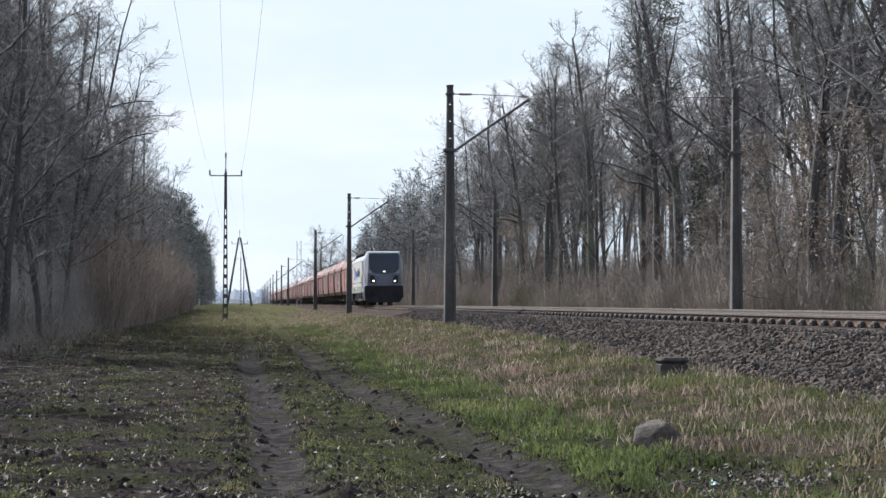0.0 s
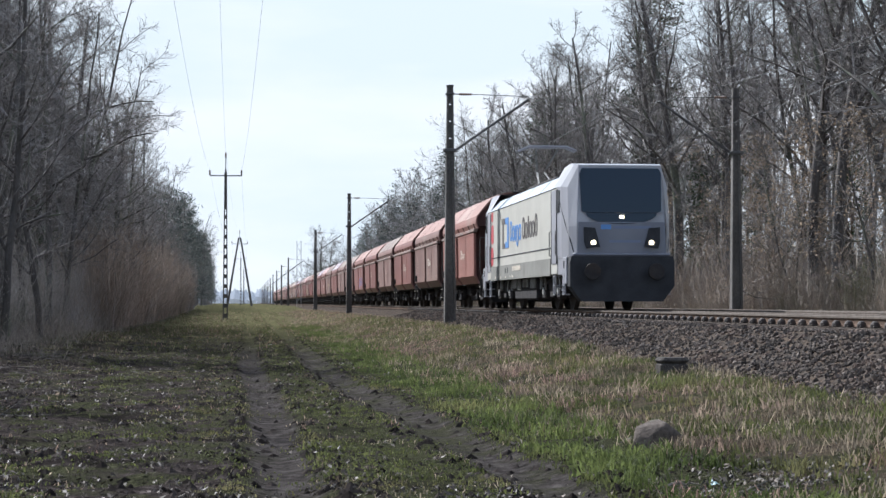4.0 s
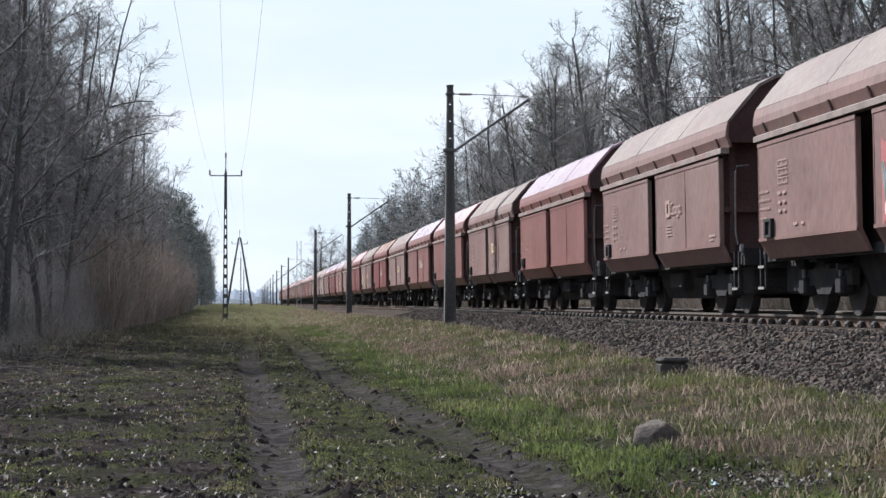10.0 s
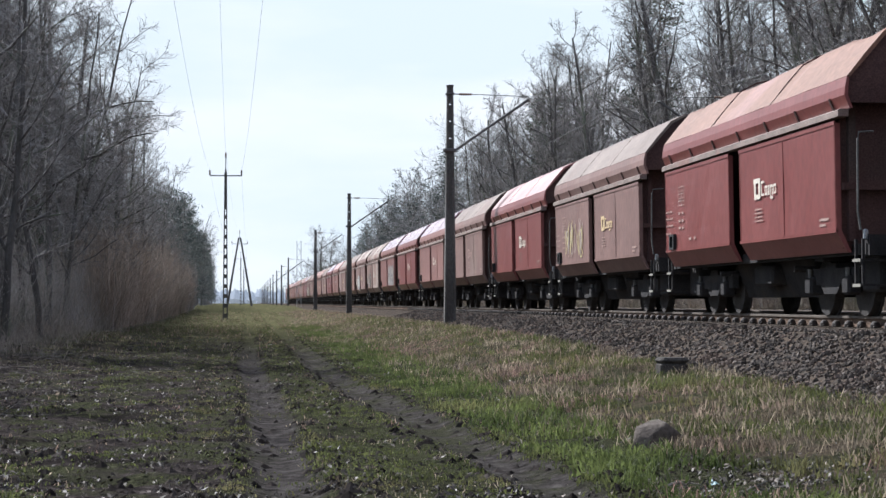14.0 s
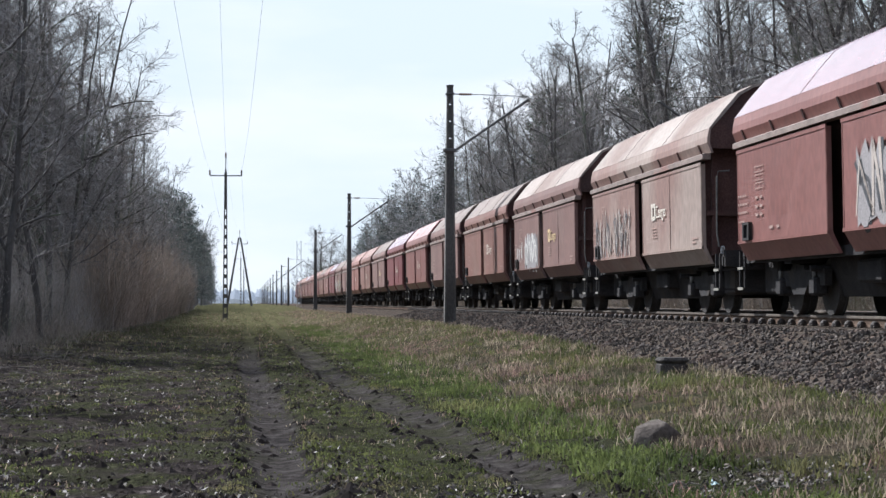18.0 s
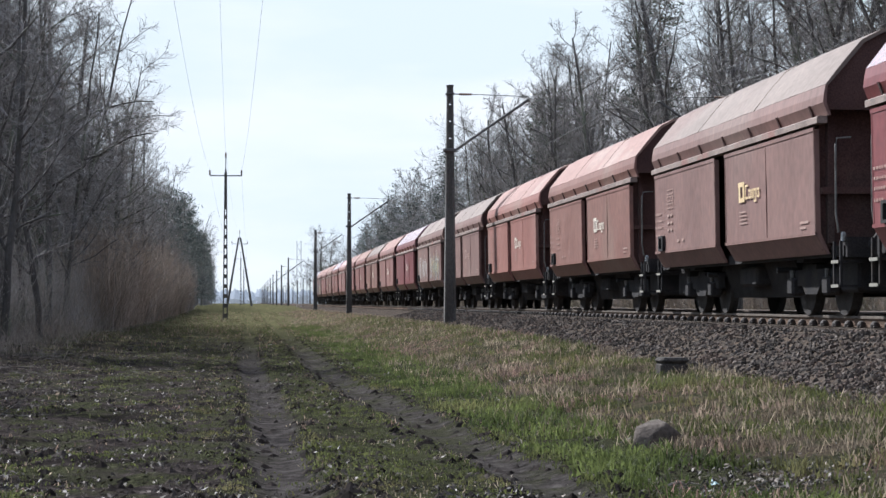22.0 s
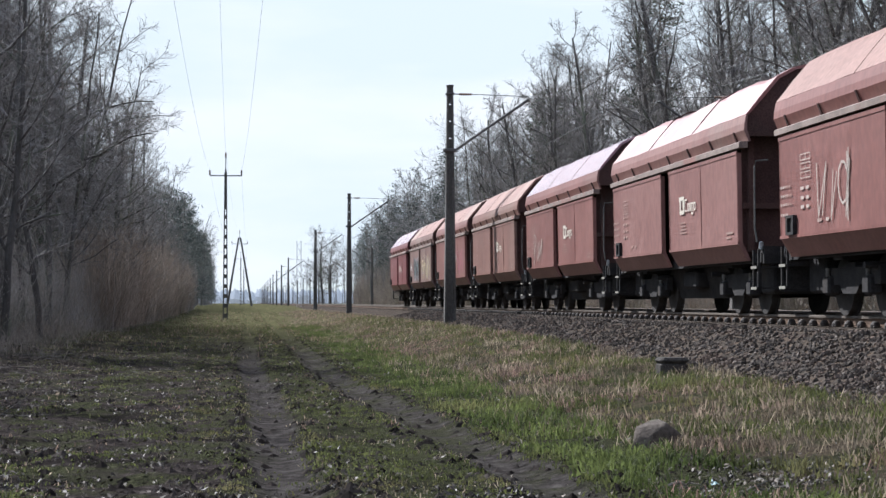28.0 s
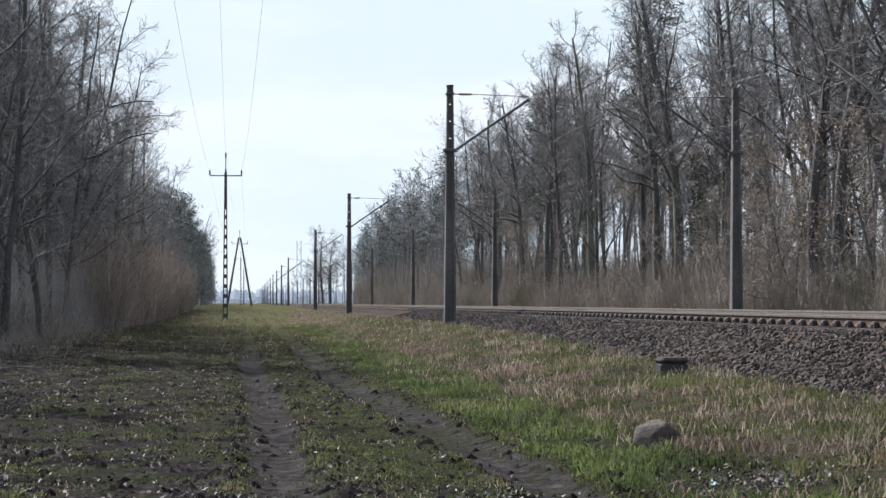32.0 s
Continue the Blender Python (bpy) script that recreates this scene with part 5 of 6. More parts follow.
SLIM = dict(BROAD, bend=(0.09, 0.24, 0.34), count=(15, 7, 12), angle=((25, 62), (30, 65), (30, 75)), len=((0.18, 0.32), (0.35, 0.6), (0.4, 0.85)), thin=(0.018, 0.012, 0.009))
SLIM["from"] = (0.15, 0.15, 0.05)
OAK = dict(BROAD, count=(18, 11, 15), bend=(0.12, 0.32, 0.42), angle=((35, 75), (30, 70), (30, 80)), len=((0.30, 0.50), (0.32, 0.55), (0.4, 0.75)))
OAK["from"] = (0.2, 0.2, 0.05)
FARTREE = dict(BROAD, count=(13, 5, 6), segs=(6, 3, 1), sides=(5, 3, 3), thin=(0.05, 0.026, 0.02))
FARTREE["from"] = (0.48, 0.12, 0.05)


def tree(name, label, spec, h, r, seed, bark, up=(0.02, 0.06, 0.05, 0.03), group="trees of the wood", twig=None):
    rng = random.Random(seed)
    t = thing(name, label, "tree", group)
    g, gt = Geo(), Geo()
    grow(rng, g, gt, (0, 0, -0.3), (rng.uniform(-0.05, 0.05), rng.uniform(-0.05, 0.05), 1), h, r, 0, spec, up)
    part("trunk", g.mesh("trunk", bark, True), None, t)
    part("crown", gt.mesh("crown", twig or TWIG), None, t, "bare leafless twigs")
    return t


def pine(label, h, r, seed, crown_from=0.55, spread=2.4, n=46, tufts=26, bark=None, needle=None):
    rng = random.Random(seed)
    t = thing("pine_tree", label, "tree", "trees of the wood")
    g, gn = Geo(), Geo()
    pts = [(0.05 * rng.uniform(-1, 1) * i, 0.05 * rng.uniform(-1, 1) * i, -0.3 + h * i / 8) for i in range(9)]
    g.tube(pts, [r * (1 - 0.8 * i / 8) for i in range(9)], 7, False)
    for k in range(n):
        u = crown_from + (1 - crown_from) * (k + rng.random()) / n
        i = min(7, int(u * 8))
        q = Vector(pts[i]).lerp(Vector(pts[i + 1]), u * 8 - i)
        a = rng.uniform(0, 6.28)
        ln = spread * (1.1 - (u - crown_from) / (1 - crown_from) * 0.75) * rng.uniform(0.5, 1.1)
        end = q + Vector((math.cos(a) * ln, math.sin(a) * ln, ln * rng.uniform(-0.1, 0.45)))
        mid = q.lerp(end, 0.5) + Vector((0, 0, -0.1))
        g.tube([q, mid, end], [0.045, 0.03, 0.012], 3, False)
        for j in range(tufts):
            c = mid.lerp(end, rng.uniform(0.0, 1.1)) + Vector((rng.gauss(0, 0.24), rng.gauss(0, 0.24), rng.gauss(0, 0.17)))
            d = Vector((rng.uniform(-1, 1), rng.uniform(-1, 1), rng.uniform(-0.2, 1))).normalized()
            s = d.cross(Vector((rng.uniform(-1, 1), rng.uniform(-1, 1), 0.3))).normalized() * rng.uniform(0.03, 0.06)
            l2 = rng.uniform(0.18, 0.36)
            gn.add([c - s, c + s, c + d * l2 + s * 0.4, c + d * l2 * 1.05 - s * 0.5], [(0, 1, 2, 3)])
    part("trunk", g.mesh("trunk", bark or PINEBARK, True), None, t)
    part("crown", gn.mesh("crown", needle or NEEDLE), None, t, "dark green needle tufts")
    return t


def leafy_sapling(label, h, r, seed):
    """A young hornbeam or oak that keeps last year's brown leaves."""
    rng = random.Random(seed)
    t = thing("young_tree", label, "tree", "trees of the wood")
    g, gt, gl = Geo(), Geo(), Geo()
    grow(rng, g, gt, (0, 0, -0.2), (rng.uniform(-0.1, 0.1), rng.uniform(-0.1, 0.1), 1), h, r, 0, SAPLING, (0.02, 0.03, 0.0, 0.0))
    for k in range(1500):
        c = Vector(gt.v[rng.randrange(len(gt.v))]) + Vector((rng.gauss(0, 0.08), rng.gauss(0, 0.08), rng.gauss(0, 0.08)))
        if noise.noise(c * 0.7) < -0.12:
            continue
        d = Vector((rng.uniform(-1, 1), rng.uniform(-1, 1), rng.uniform(-1, 0.2))).normalized()
        s = d.cross(Vector((rng.uniform(-1, 1), rng.uniform(-1, 1), 0.4))).normalized() * rng.uniform(0.02, 0.035)
        ln = rng.uniform(0.06, 0.11)
        gl.add([c, c + d * ln * 0.5 + s, c + d * ln, c + d * ln * 0.5 - s], [(0, 1, 2, 3)])
    part("trunk", g.mesh("trunk", BARK, True), None, t)
    part("crown", gt.mesh("crown", TWIG), None, t, "fine brown twigs")
    part("leaves", gl.mesh("leaves", WITHERED), None, t, "withered brown leaves")["kind"] = "stuff"
    return t


SAPLING = dict(BROAD, bend=(0.12, 0.3, 0.4), count=(16, 7, 7), angle=((45, 85), (35, 70), (30, 80)), len=((0.25, 0.42), (0.35, 0.6), (0.4, 0.8)), thin=(0.014, 0.010, 0.008))
SAPLING["from"] = (0.12, 0.1, 0.05)
WITHERED = mat("withered_leaf", (0.20, 0.15, 0.105), (0.34, 0.265, 0.19), 1.2, 0.8, 0.0, spec=0.2, rnd=0.35, through_light=0.35)


def stock():
    S = {}
    S["broad"] = [tree("broadleaf_tree", "tall leafless tree with a dark grey trunk", BROAD, 16.5 + i * 0.6, 0.15 + 0.035 * i, 20 + i, BARK) for i in range(5)]
    S["forked"] = [tree("broadleaf_tree", "tall leafless tree forking into steep dark limbs", FORKED, 17.5 + i * 0.6, 0.22 + 0.03 * i, 30 + i, BARK) for i in range(3)]
    S["slim"] = [tree("slim_tree", "slim leafless young tree at the wood's edge", SLIM, 13.5 + i * 0.8, 0.10 + 0.012 * i, 40 + i, BARK) for i in range(5)]
    S["oak"] = [tree("oak_tree", "spreading leafless oak with crooked limbs", OAK, 15.0, 0.30, 60 + i, BARK) for i in range(3)]
    S["sapling"] = [leafy_sapling("young tree still holding withered brown leaves", 6.5 + i, 0.06, 110 + i) for i in range(3)]
    S["birch"] = [tree("birch_tree", "slender white-barked birch without leaves", SLIM, 15, 0.10, 70, BIRCH)]
    S["far"] = [tree("broadleaf_tree", "distant leafless tree of the wood", FARTREE, 16 + i, 0.13, 80 + i, HAZEBARK, twig=HAZETWIG) for i in range(3)]
    S["far_pine"] = [pine("distant pine with haze paled into its crown", 18.5, 0.19, 95 + i, 0.4, 2.5, 50, 15, HAZEBARK, HAZENEEDLE) for i in range(2)]
    S["pine"] = [pine("pine with a bare trunk and dark green crown", 19, 0.2, 90), pine("pine with a bare trunk and dark green crown", 17.5, 0.19, 91, 0.5, 2.2)]
    S["far_young"] = [pine("distant dense pine, haze in its grey-green", 14.5, 0.16, 97, 0.12, 2.6, 54, 18, HAZEBARK, HAZENEEDLE)]
    S["young_pine"] = [pine("dense dark green pine clothed to low down", 14.5, 0.16, 92, 0.15, 2.5, 60, 26), pine("dense dark green pine clothed to low down", 13.5, 0.15, 93, 0.12, 2.2, 56, 26)]
    return S


STOCK = stock()
USED = set()


def plant(kind, x, y, rng, scale=1.0, which=None, turn=None):
    """Set out a tree; the first of a pattern is the pattern itself."""
    p = STOCK[kind][rng.randrange(len(STOCK[kind])) if which is None else which]
    a = rng.uniform(0, 360) if turn is None else turn
    m = pose(x, y, ground_z(x, y), rng.uniform(-2, 2), rng.uniform(-2, 2), a) @ Matrix.Diagonal((scale, scale, scale, 1))
    if p.name not in USED:
        USED.add(p.name)
        p.matrix_basis = m
        return p
    ob = copy_thing(p, m)
    ob.matrix_basis = m
    return ob


def joined(name, label, category, spots):
    """Many trees too far off to tell apart, as one mesh a material."""
    root = tagged(new(name), label, category, "", "stuff")
    groups = {}
    for kind, which, m in spots:
        for ch in STOCK[kind][which].children:
            groups.setdefault(ch.data.materials[0].name, []).append((ch.data, m))
    cache = {}
    for mname, items in groups.items():
        vs, ls, st, tot = [], [], 0, []
        for me, m in items:
            if me.name not in cache:
                co = np.empty(len(me.vertices) * 3)
                me.vertices.foreach_get("co", co)
                lp = np.empty(len(me.loops), dtype=np.int64)
                me.loops.foreach_get("vertex_index", lp)
                ct = np.empty(len(me.polygons), dtype=np.int64)
                me.polygons.foreach_get("loop_total", ct)
                cache[me.name] = (co.reshape(-1, 3), lp, ct)
            co, lp, ct = cache[me.name]
            mm = np.array(m)
            vs.append(co @ mm[:3, :3].T + mm[:3, 3])
            ls.append(lp + st)
            tot.append(ct)
            st += len(co)
        V, Lp, T = np.concatenate(vs), np.concatenate(ls), np.concatenate(tot)
        me = bpy.data.meshes.new(name)
        me.vertices.add(len(V))
        me.vertices.foreach_set("co", V.ravel())
        me.loops.add(len(Lp))
        me.loops.foreach_set("vertex_index", Lp)
        me.polygons.add(len(T))
        me.polygons.foreach_set("loop_start", np.concatenate(([0], np.cumsum(T)[:-1])))
        me.update(calc_edges=True)
        me.validate()
        me.materials.append(bpy.data.materials[mname])
        o = part("crowns" if "twig" in mname or "needles" in mname else "trunks", me, None, root)
        o["kind"] = "stuff"


def woods():
    rng = random.Random(11)
    back = []

    def behind(kind, x, y, s):
        m = pose(x, y, ground_z(x, y), rng.uniform(-2, 2), rng.uniform(-2, 2), rng.uniform(0, 360)) @ Matrix.Diagonal((s, s, s, 1))
        back.append((kind, rng.randrange(len(STOCK[kind])), m))
    # wood beyond the line
    y = 44.0
    while y < 340:
        for row, x0 in enumerate((22.4, 25.2, 28.8, 33.5, 39, 46, 55, 66)):
            if (row > 3 and y > 210) or (row > 2 and rng.random() < 0.3):
                continue
            x = x0 + rng.uniform(-1.5, 1.5)
            yy = y + rng.uniform(-2.4, 2.4) + row * 3
            far = y > 190 or row > 1
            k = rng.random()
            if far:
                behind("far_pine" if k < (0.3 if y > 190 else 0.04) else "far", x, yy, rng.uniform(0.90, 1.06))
            else:
                kind = "broad" if k < 0.5 else ("forked" if k < 0.64 else "slim")
                w = rng.randrange(len(STOCK[kind]))
                tall = {"broad": 16.5 + 0.6 * w, "forked": 18.8 + 0.6 * w, "slim": 13.5 + 0.8 * w}[kind]
                plant(kind, x, yy, rng, rng.uniform(15.6, 18.6) / tall, w)
        y += rng.uniform(3.5, 4.6) * (1 if y < 190 else 1.6)
    for x, y, s in ((24.5, 152, 1.02), (23.8, 139, 0.98), (26, 118, 1.15)):
        plant("pine", x, y, rng, s)
    for i in range(90):
        behind("far_pine" if i % 4 else "far", rng.uniform(22.0, 36), rng.uniform(255, 420), rng.uniform(0.72, 0.92))
    for x, y in ((22.8, 96), (22.2, 76)):
        plant("birch", x, y, rng, 1.05)
    for x, y, s in ((24.2, 96, 0.66), (25.6, 100, 0.8), (26.4, 105, 0.72), (23.6, 93, 0.45), (27.0, 98, 0.75), (23.6, 70, 0.46), (25.0, 74, 0.55), (24.0, 66, 0.36)):
        plant("young_pine", x, y, rng, s)
    for x, y, w in ((22.3, 94.5, 2), (21.8, 66.4, 1), (22.6, 60.5, 2), (23.5, 126, 0), (23.4, 131, 1)):
        plant("forked", x, y, rng, 1.05 if y < 100 else 0.88, w)
    for i in range(26):
        yy = rng.uniform(58, 92) if i < 15 else rng.uniform(92, 165)
        plant("sapling", 21.0 + abs(rng.gauss(0, 1.6)), yy, rng, rng.uniform(0.7, 1.25))
    for i in range(9):
        plant("sapling", -7.6 - abs(rng.gauss(0, 0.8)), rng.uniform(95, 160), rng, rng.uniform(0.6, 0.95))
    # wood along the track road
    rng = random.Random(12)
    y = 16.0
    while y < 330:
        for row, x0 in enumerate((-7.9, -10.2, -13.0, -17.5, -23, -30)):
            # trees before y = 46 are out of view, added to shade the verge
            if (row > 2 and y > 170) or (y < 46 and row != 1):
                continue
            x = x0 + rng.uniform(-0.8, 0.8) - (2.5 if y < 46 else 0) - 0.3 * smooth(70, 95, y) * smooth(180, 140, y)
            yy = y + rng.uniform(-1.6, 1.6)
            if y > 172:
                k = rng.random()
                s = rng.uniform(0.86, 1.0) * (0.88 + 0.1 * smooth(172, 215, y) - 0.06 * smooth(240, 330, y))
                if row < 1:
                    plant("far_young" if k < 0.75 else "slim", x, yy, rng, s)
                else:
                    behind("far_young" if k < 0.75 else "far", x, yy, s)
            elif row < 3:
                k = rng.random()
                kind, s = ("slim", rng.uniform(0.8, 1.1)) if k < 0.70 else (("oak", rng.uniform(0.55, 0.7)) if k < 0.78 and row and y > 60 else ("broad", rng.uniform(0.7, 0.85)))
                plant(kind, x, yy, rng, s * (1 - 0.2 * smooth(112, 150, yy)))
            else:
                behind("far" if rng.random() < 0.7 else "far_pine", x, yy, rng.uniform(0.72, 0.84))
        y += rng.uniform(3.0, 4.2) * (1 if y < 150 else 1.7)
    for x, y, s in ((-10.3, 84, 0.80), (-10.6, 99, 0.92), (-11.4, 108, 1.0), (-12.0, 104, 0.9), (-11.0, 122, 0.84)):
        plant("young_pine", x, y, rng, s)
    for x, y, s in ((-10.2, 62, 0.9), (-10.0, 72, 0.95), (-9.6, 86, 0.9), (-10.0, 96, 0.95), (-9.8, 103, 0.92)):
        plant("broad", x, y, rng, s)
    for x, y, s, w in ((-9.9, 100, 1.02, 1), (-10.6, 88, 1.05, 2), (-10.2, 113, 0.92, 0), (-10.8, 77, 1.05, 0), (-12.4, 95, 1.08, 2), (-10.4, 68, 0.95, 1), (-12.6, 110, 1.0, 1)):
        plant("oak", x, y, rng, s, w)
    y = 332
    while y < 470:
        for row in range(3):
            behind("far_young" if rng.random() < 0.7 else "far", -8.6 - 2.5 * row + rng.uniform(-0.8, 0.8), y, 0.9 - 0.42 * (y - 332) / 138 + rng.uniform(-0.06, 0.06))
        y += 4.5
    # lone trees and woods far down the line
    plant("oak", 17.9, 440, rng, 1.15, 0)
    plant("oak", 21, 470, rng, 1.05, 1)
    for i in range(70):
        x = rng.uniform(20, 70)
        behind("far", x, rng.uniform(340, 800) + x, rng.uniform(0.7, 1.0))
    for i in range(40):
        behind("far" if rng.random() < 0.6 else "young_pine", rng.uniform(-40, -15), rng.uniform(340, 800), rng.uniform(0.45, 0.6))
    joined("distant_trees", "leafless trees and pines deep in the woods", "woodland", back)
    for kind in STOCK:                      # patterns that stand nowhere themselves
        for p in STOCK[kind]:
            if p.name not in USED:
                for o in list(p.children) + [p]:
                    bpy.data.objects.remove(o)


woods()


# blue-grey base and faint glow paint the haze over the last trees
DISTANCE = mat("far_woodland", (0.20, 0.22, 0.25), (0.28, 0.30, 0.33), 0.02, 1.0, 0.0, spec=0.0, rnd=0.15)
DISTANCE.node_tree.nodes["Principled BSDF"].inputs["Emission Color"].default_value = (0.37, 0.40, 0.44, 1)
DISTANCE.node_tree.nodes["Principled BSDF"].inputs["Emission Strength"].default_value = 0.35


def far_wood():
    """Tree line closing the view where the line meets the horizon."""
    rng = random.Random(3)
    g = Geo()
    for i in range(2600):
        x = rng.uniform(-420, 520)
        y = 1500 + rng.uniform(-60, 120) + abs(x) * 0.2
        h = rng.uniform(7, 13)
        w = rng.uniform(3.0, 7.0)
        z = 0.8
        pts = [(x, y, z - 2)] + [(x + w * math.sin(6.28 * k / 5 + i) * rng.uniform(0.6, 1.1), y + w * math.cos(6.28 * k / 5 + i), z + h * rng.uniform(-0.1, 0.6)) for k in range(5)] + [(x, y, z + h)]
        g.add(pts, [(0, 1 + (k + 1) % 5, 1 + k) for k in range(5)] + [(6, 1 + k, 1 + (k + 1) % 5) for k in range(5)])
    tagged(new("distant_wood", g.mesh("distant_wood", DISTANCE)), "bare woodland at the horizon, blue-grey haze in its glowing colour", "woodland", "", "stuff")


far_wood()


def stems(name, label, material, spots, seed, hmin, hmax, lean, r, twigs=2):
    """Brushwood: many thin upright stems, each with a few side twigs."""
    rng = random.Random(seed)
    v, f = [], []

    def blade(a, b, w):
        n = len(v)
        s1 = (b - a).cross(Vector((rng.uniform(-1, 1), rng.uniform(-1, 1), 0.2))).normalized() * w
        v.extend([tuple(a + s1), tuple(a - s1), tuple(b)])
        f.append((n, n + 1, n + 2))
    for x, y, k in spots:
        z = ground_z(x, y) - 0.05
        h = rng.uniform(hmin, hmax) * k
        a = Vector((x, y, z))
        m = a + Vector((rng.gauss(0, lean), rng.gauss(0, lean), 1)) * (h * 0.5)
        b = m + Vector((rng.gauss(0, lean * 1.5), rng.gauss(0, lean * 1.5), 1)) * (h * 0.5)
        blade(a, m + (m - a) * 0.2, r)
        blade(m, b, r * 0.7)
        for j in range(twigs):
            q = a.lerp(m, rng.uniform(0.4, 1)) if j % 2 else m.lerp(b, rng.uniform(0, 0.7))
            blade(q, q + Vector((rng.gauss(0, 0.4), rng.gauss(0, 0.4), rng.uniform(0.2, 0.8))) * (h * 0.3), r * 0.5)
    me = bpy.data.meshes.new(name)
    me.from_pydata(v, [], f)
    me.materials.append(material)
    return tagged(new(name, me), label, "undergrowth", "", "stuff")


def undergrowth():
    rng = random.Random(21)
    spots = []
    for i in range(2100):
        y = 36 + 190 * rng.random() ** 1.3
        x, k = -6.9 - 1.2 * smooth(95, 60, y) + 0.9 * noise.noise((y * 0.21, 7.0, 0.0)) - abs(rng.gauss(0, 2.4)), rng.uniform(0.35, 1.1)
        for j in range(11):
            spots.append((x + rng.gauss(0, 0.30), y + rng.gauss(0, 0.30), k * rng.uniform(0.6, 1)))
    stems("undergrowth", "dense grey-brown brushwood along the wood's edge", THICKET, spots, 1, 1.0, 6.0, 0.26, 0.013, 5)
    spots = []
    for i in range(14000):
        y = 86 + 130 * rng.random() ** 1.2
        spots.append((-6.3 - abs(rng.gauss(0, 1.1)), y, rng.uniform(0.35, 1) * (0.8 + 0.45 * noise.noise((y * 0.12, 5.0, 0.0)))))
    stems("undergrowth", "tall shrubs at the wood's edge, sunlight warmed into their brown", TALLBRUSH, spots, 7, 2.8, 8.4, 0.13, 0.02, 6)
    spots = []
    for i in range(6500):
        y = 34 + 120 * rng.random() ** 1.4
        spots.append((-7.6 + rng.gauss(0, 1.0), y, rng.uniform(0.3, 1)))
    stems("undergrowth", "low bare shrubs and brambles before the wood", BRUSH, spots, 5, 0.3, 1.5, 0.4, 0.008, 4)
    spots = []
    for i in range(34000):
        y = 40 + 260 * rng.random() ** 1.2
        spots.append((19.8 + abs(rng.gauss(0, 2.6)), y, rng.uniform(0.3, 1) * (0.75 + 0.5 * noise.noise((y * 0.09, 2.0, 0.0)))))
    stems("undergrowth", "dry brown shrubs below the trees beyond the line", BRUSH, spots, 2, 1.2, 5.0, 0.2, 0.018, 5)
    spots = []
    for i in range(42000):
        y = 55 + 330 * rng.random() ** 1.1
        spots.append((22 + 50 * rng.random() ** 1.5, y, rng.uniform(0.35, 1) * (1 + 0.7 * smooth(150, 240, y))))
    stems("undergrowth", "grey thicket deep in the wood beyond the line", BRUSH, spots, 3, 2.0, 6.0, 0.2, 0.035, 4)


undergrowth()


# ---- grass, litter, stones ----
GREEN = mat("grass_green", (0.052, 0.060, 0.022), (0.128, 0.138, 0.052), 0.9, 0.7, 0.0, c=(0.17, 0.15, 0.075), cpos=0.6, spec=0.2, rnd=0.4, through_light=0.45)
FRESH = mat("grass_fresh", (0.05, 0.066, 0.022), (0.125, 0.148, 0.05), 0.8, 0.7, 0.0, c=(0.16, 0.15, 0.07), cpos=0.64, spec=0.2, rnd=0.4, through_light=0.5)
STRAWM = mat("grass_dry", (0.105, 0.083, 0.060), (0.35, 0.29, 0.21), 0.8, 0.8, 0.0, c=(0.215, 0.14, 0.118), cpos=0.56, spec=0.15, rnd=0.6, through_light=0.5)
LEAFM = mat("dead_leaf", (0.045, 0.037, 0.031), (0.15, 0.123, 0.10), 7.0, 0.6, 0.0, c=(0.26, 0.22, 0.185), cpos=0.66, spec=0.2, rnd=0.6)


def blades(name, label, material, spots, seed, hmin, hmax, width, droop):
    rng = random.Random(seed)
    v, f = [], []
    for x, y, k in spots:
        z = ground_z(x, y) - 0.01
        h = rng.uniform(hmin, hmax) * k
        a = rng.uniform(0, 6.28)
        w = width * rng.uniform(0.6, 1.3)
        dx, dy = math.cos(a), math.sin(a)
        b = rng.uniform(0, 6.28)
        lx, ly = math.cos(b) * h * droop * rng.random(), math.sin(b) * h * droop * rng.random()
        n = len(v)
        v.extend([(x - dx * w, y - dy * w, z), (x + dx * w, y + dy * w, z), (x + dx * w * 0.7 + lx * 0.4, y + dy * w * 0.7 + ly * 0.4, z + h * 0.6), (x - dx * w * 0.7 + lx * 0.4, y - dy * w * 0.7 + ly * 0.4, z + h * 0.6), (x + lx, y + ly, z + h * (1 - 0.3 * droop))])
        f.extend([(n, n + 1, n + 2, n + 3), (n + 3, n + 2, n + 4)])
    me = bpy.data.meshes.new(name)
    me.from_pydata(v, [], f)
    me.materials.append(material)
    return tagged(new(name, me), label, "grass", "", "stuff")


def in_rut(x, y):
    return abs(x - left_rut(y)) < 0.24 or abs(x - right_rut(y)) < 0.30


def tufts(rng, count, per, spread, draw):
    """Places in clumps: draw() gives a middle and a height, or nothing."""
    spots = []
    while len(spots) < count * per:
        got = draw()
        if not got:
            continue
        x, y, k = got
        r = spread * rng.uniform(0.5, 1.5)
        for j in range(per):
            spots.append((x + rng.gauss(0, r), y + rng.gauss(0, r), k * rng.uniform(0.5, 1.1)))
    return spots


def bare(x, y):
    """Patch of leaves and bare soil at the foot of the bank."""
    return math.exp(-((x - 3.85) / 0.75) ** 4 - ((y - 13.4) / 1.5) ** 4)


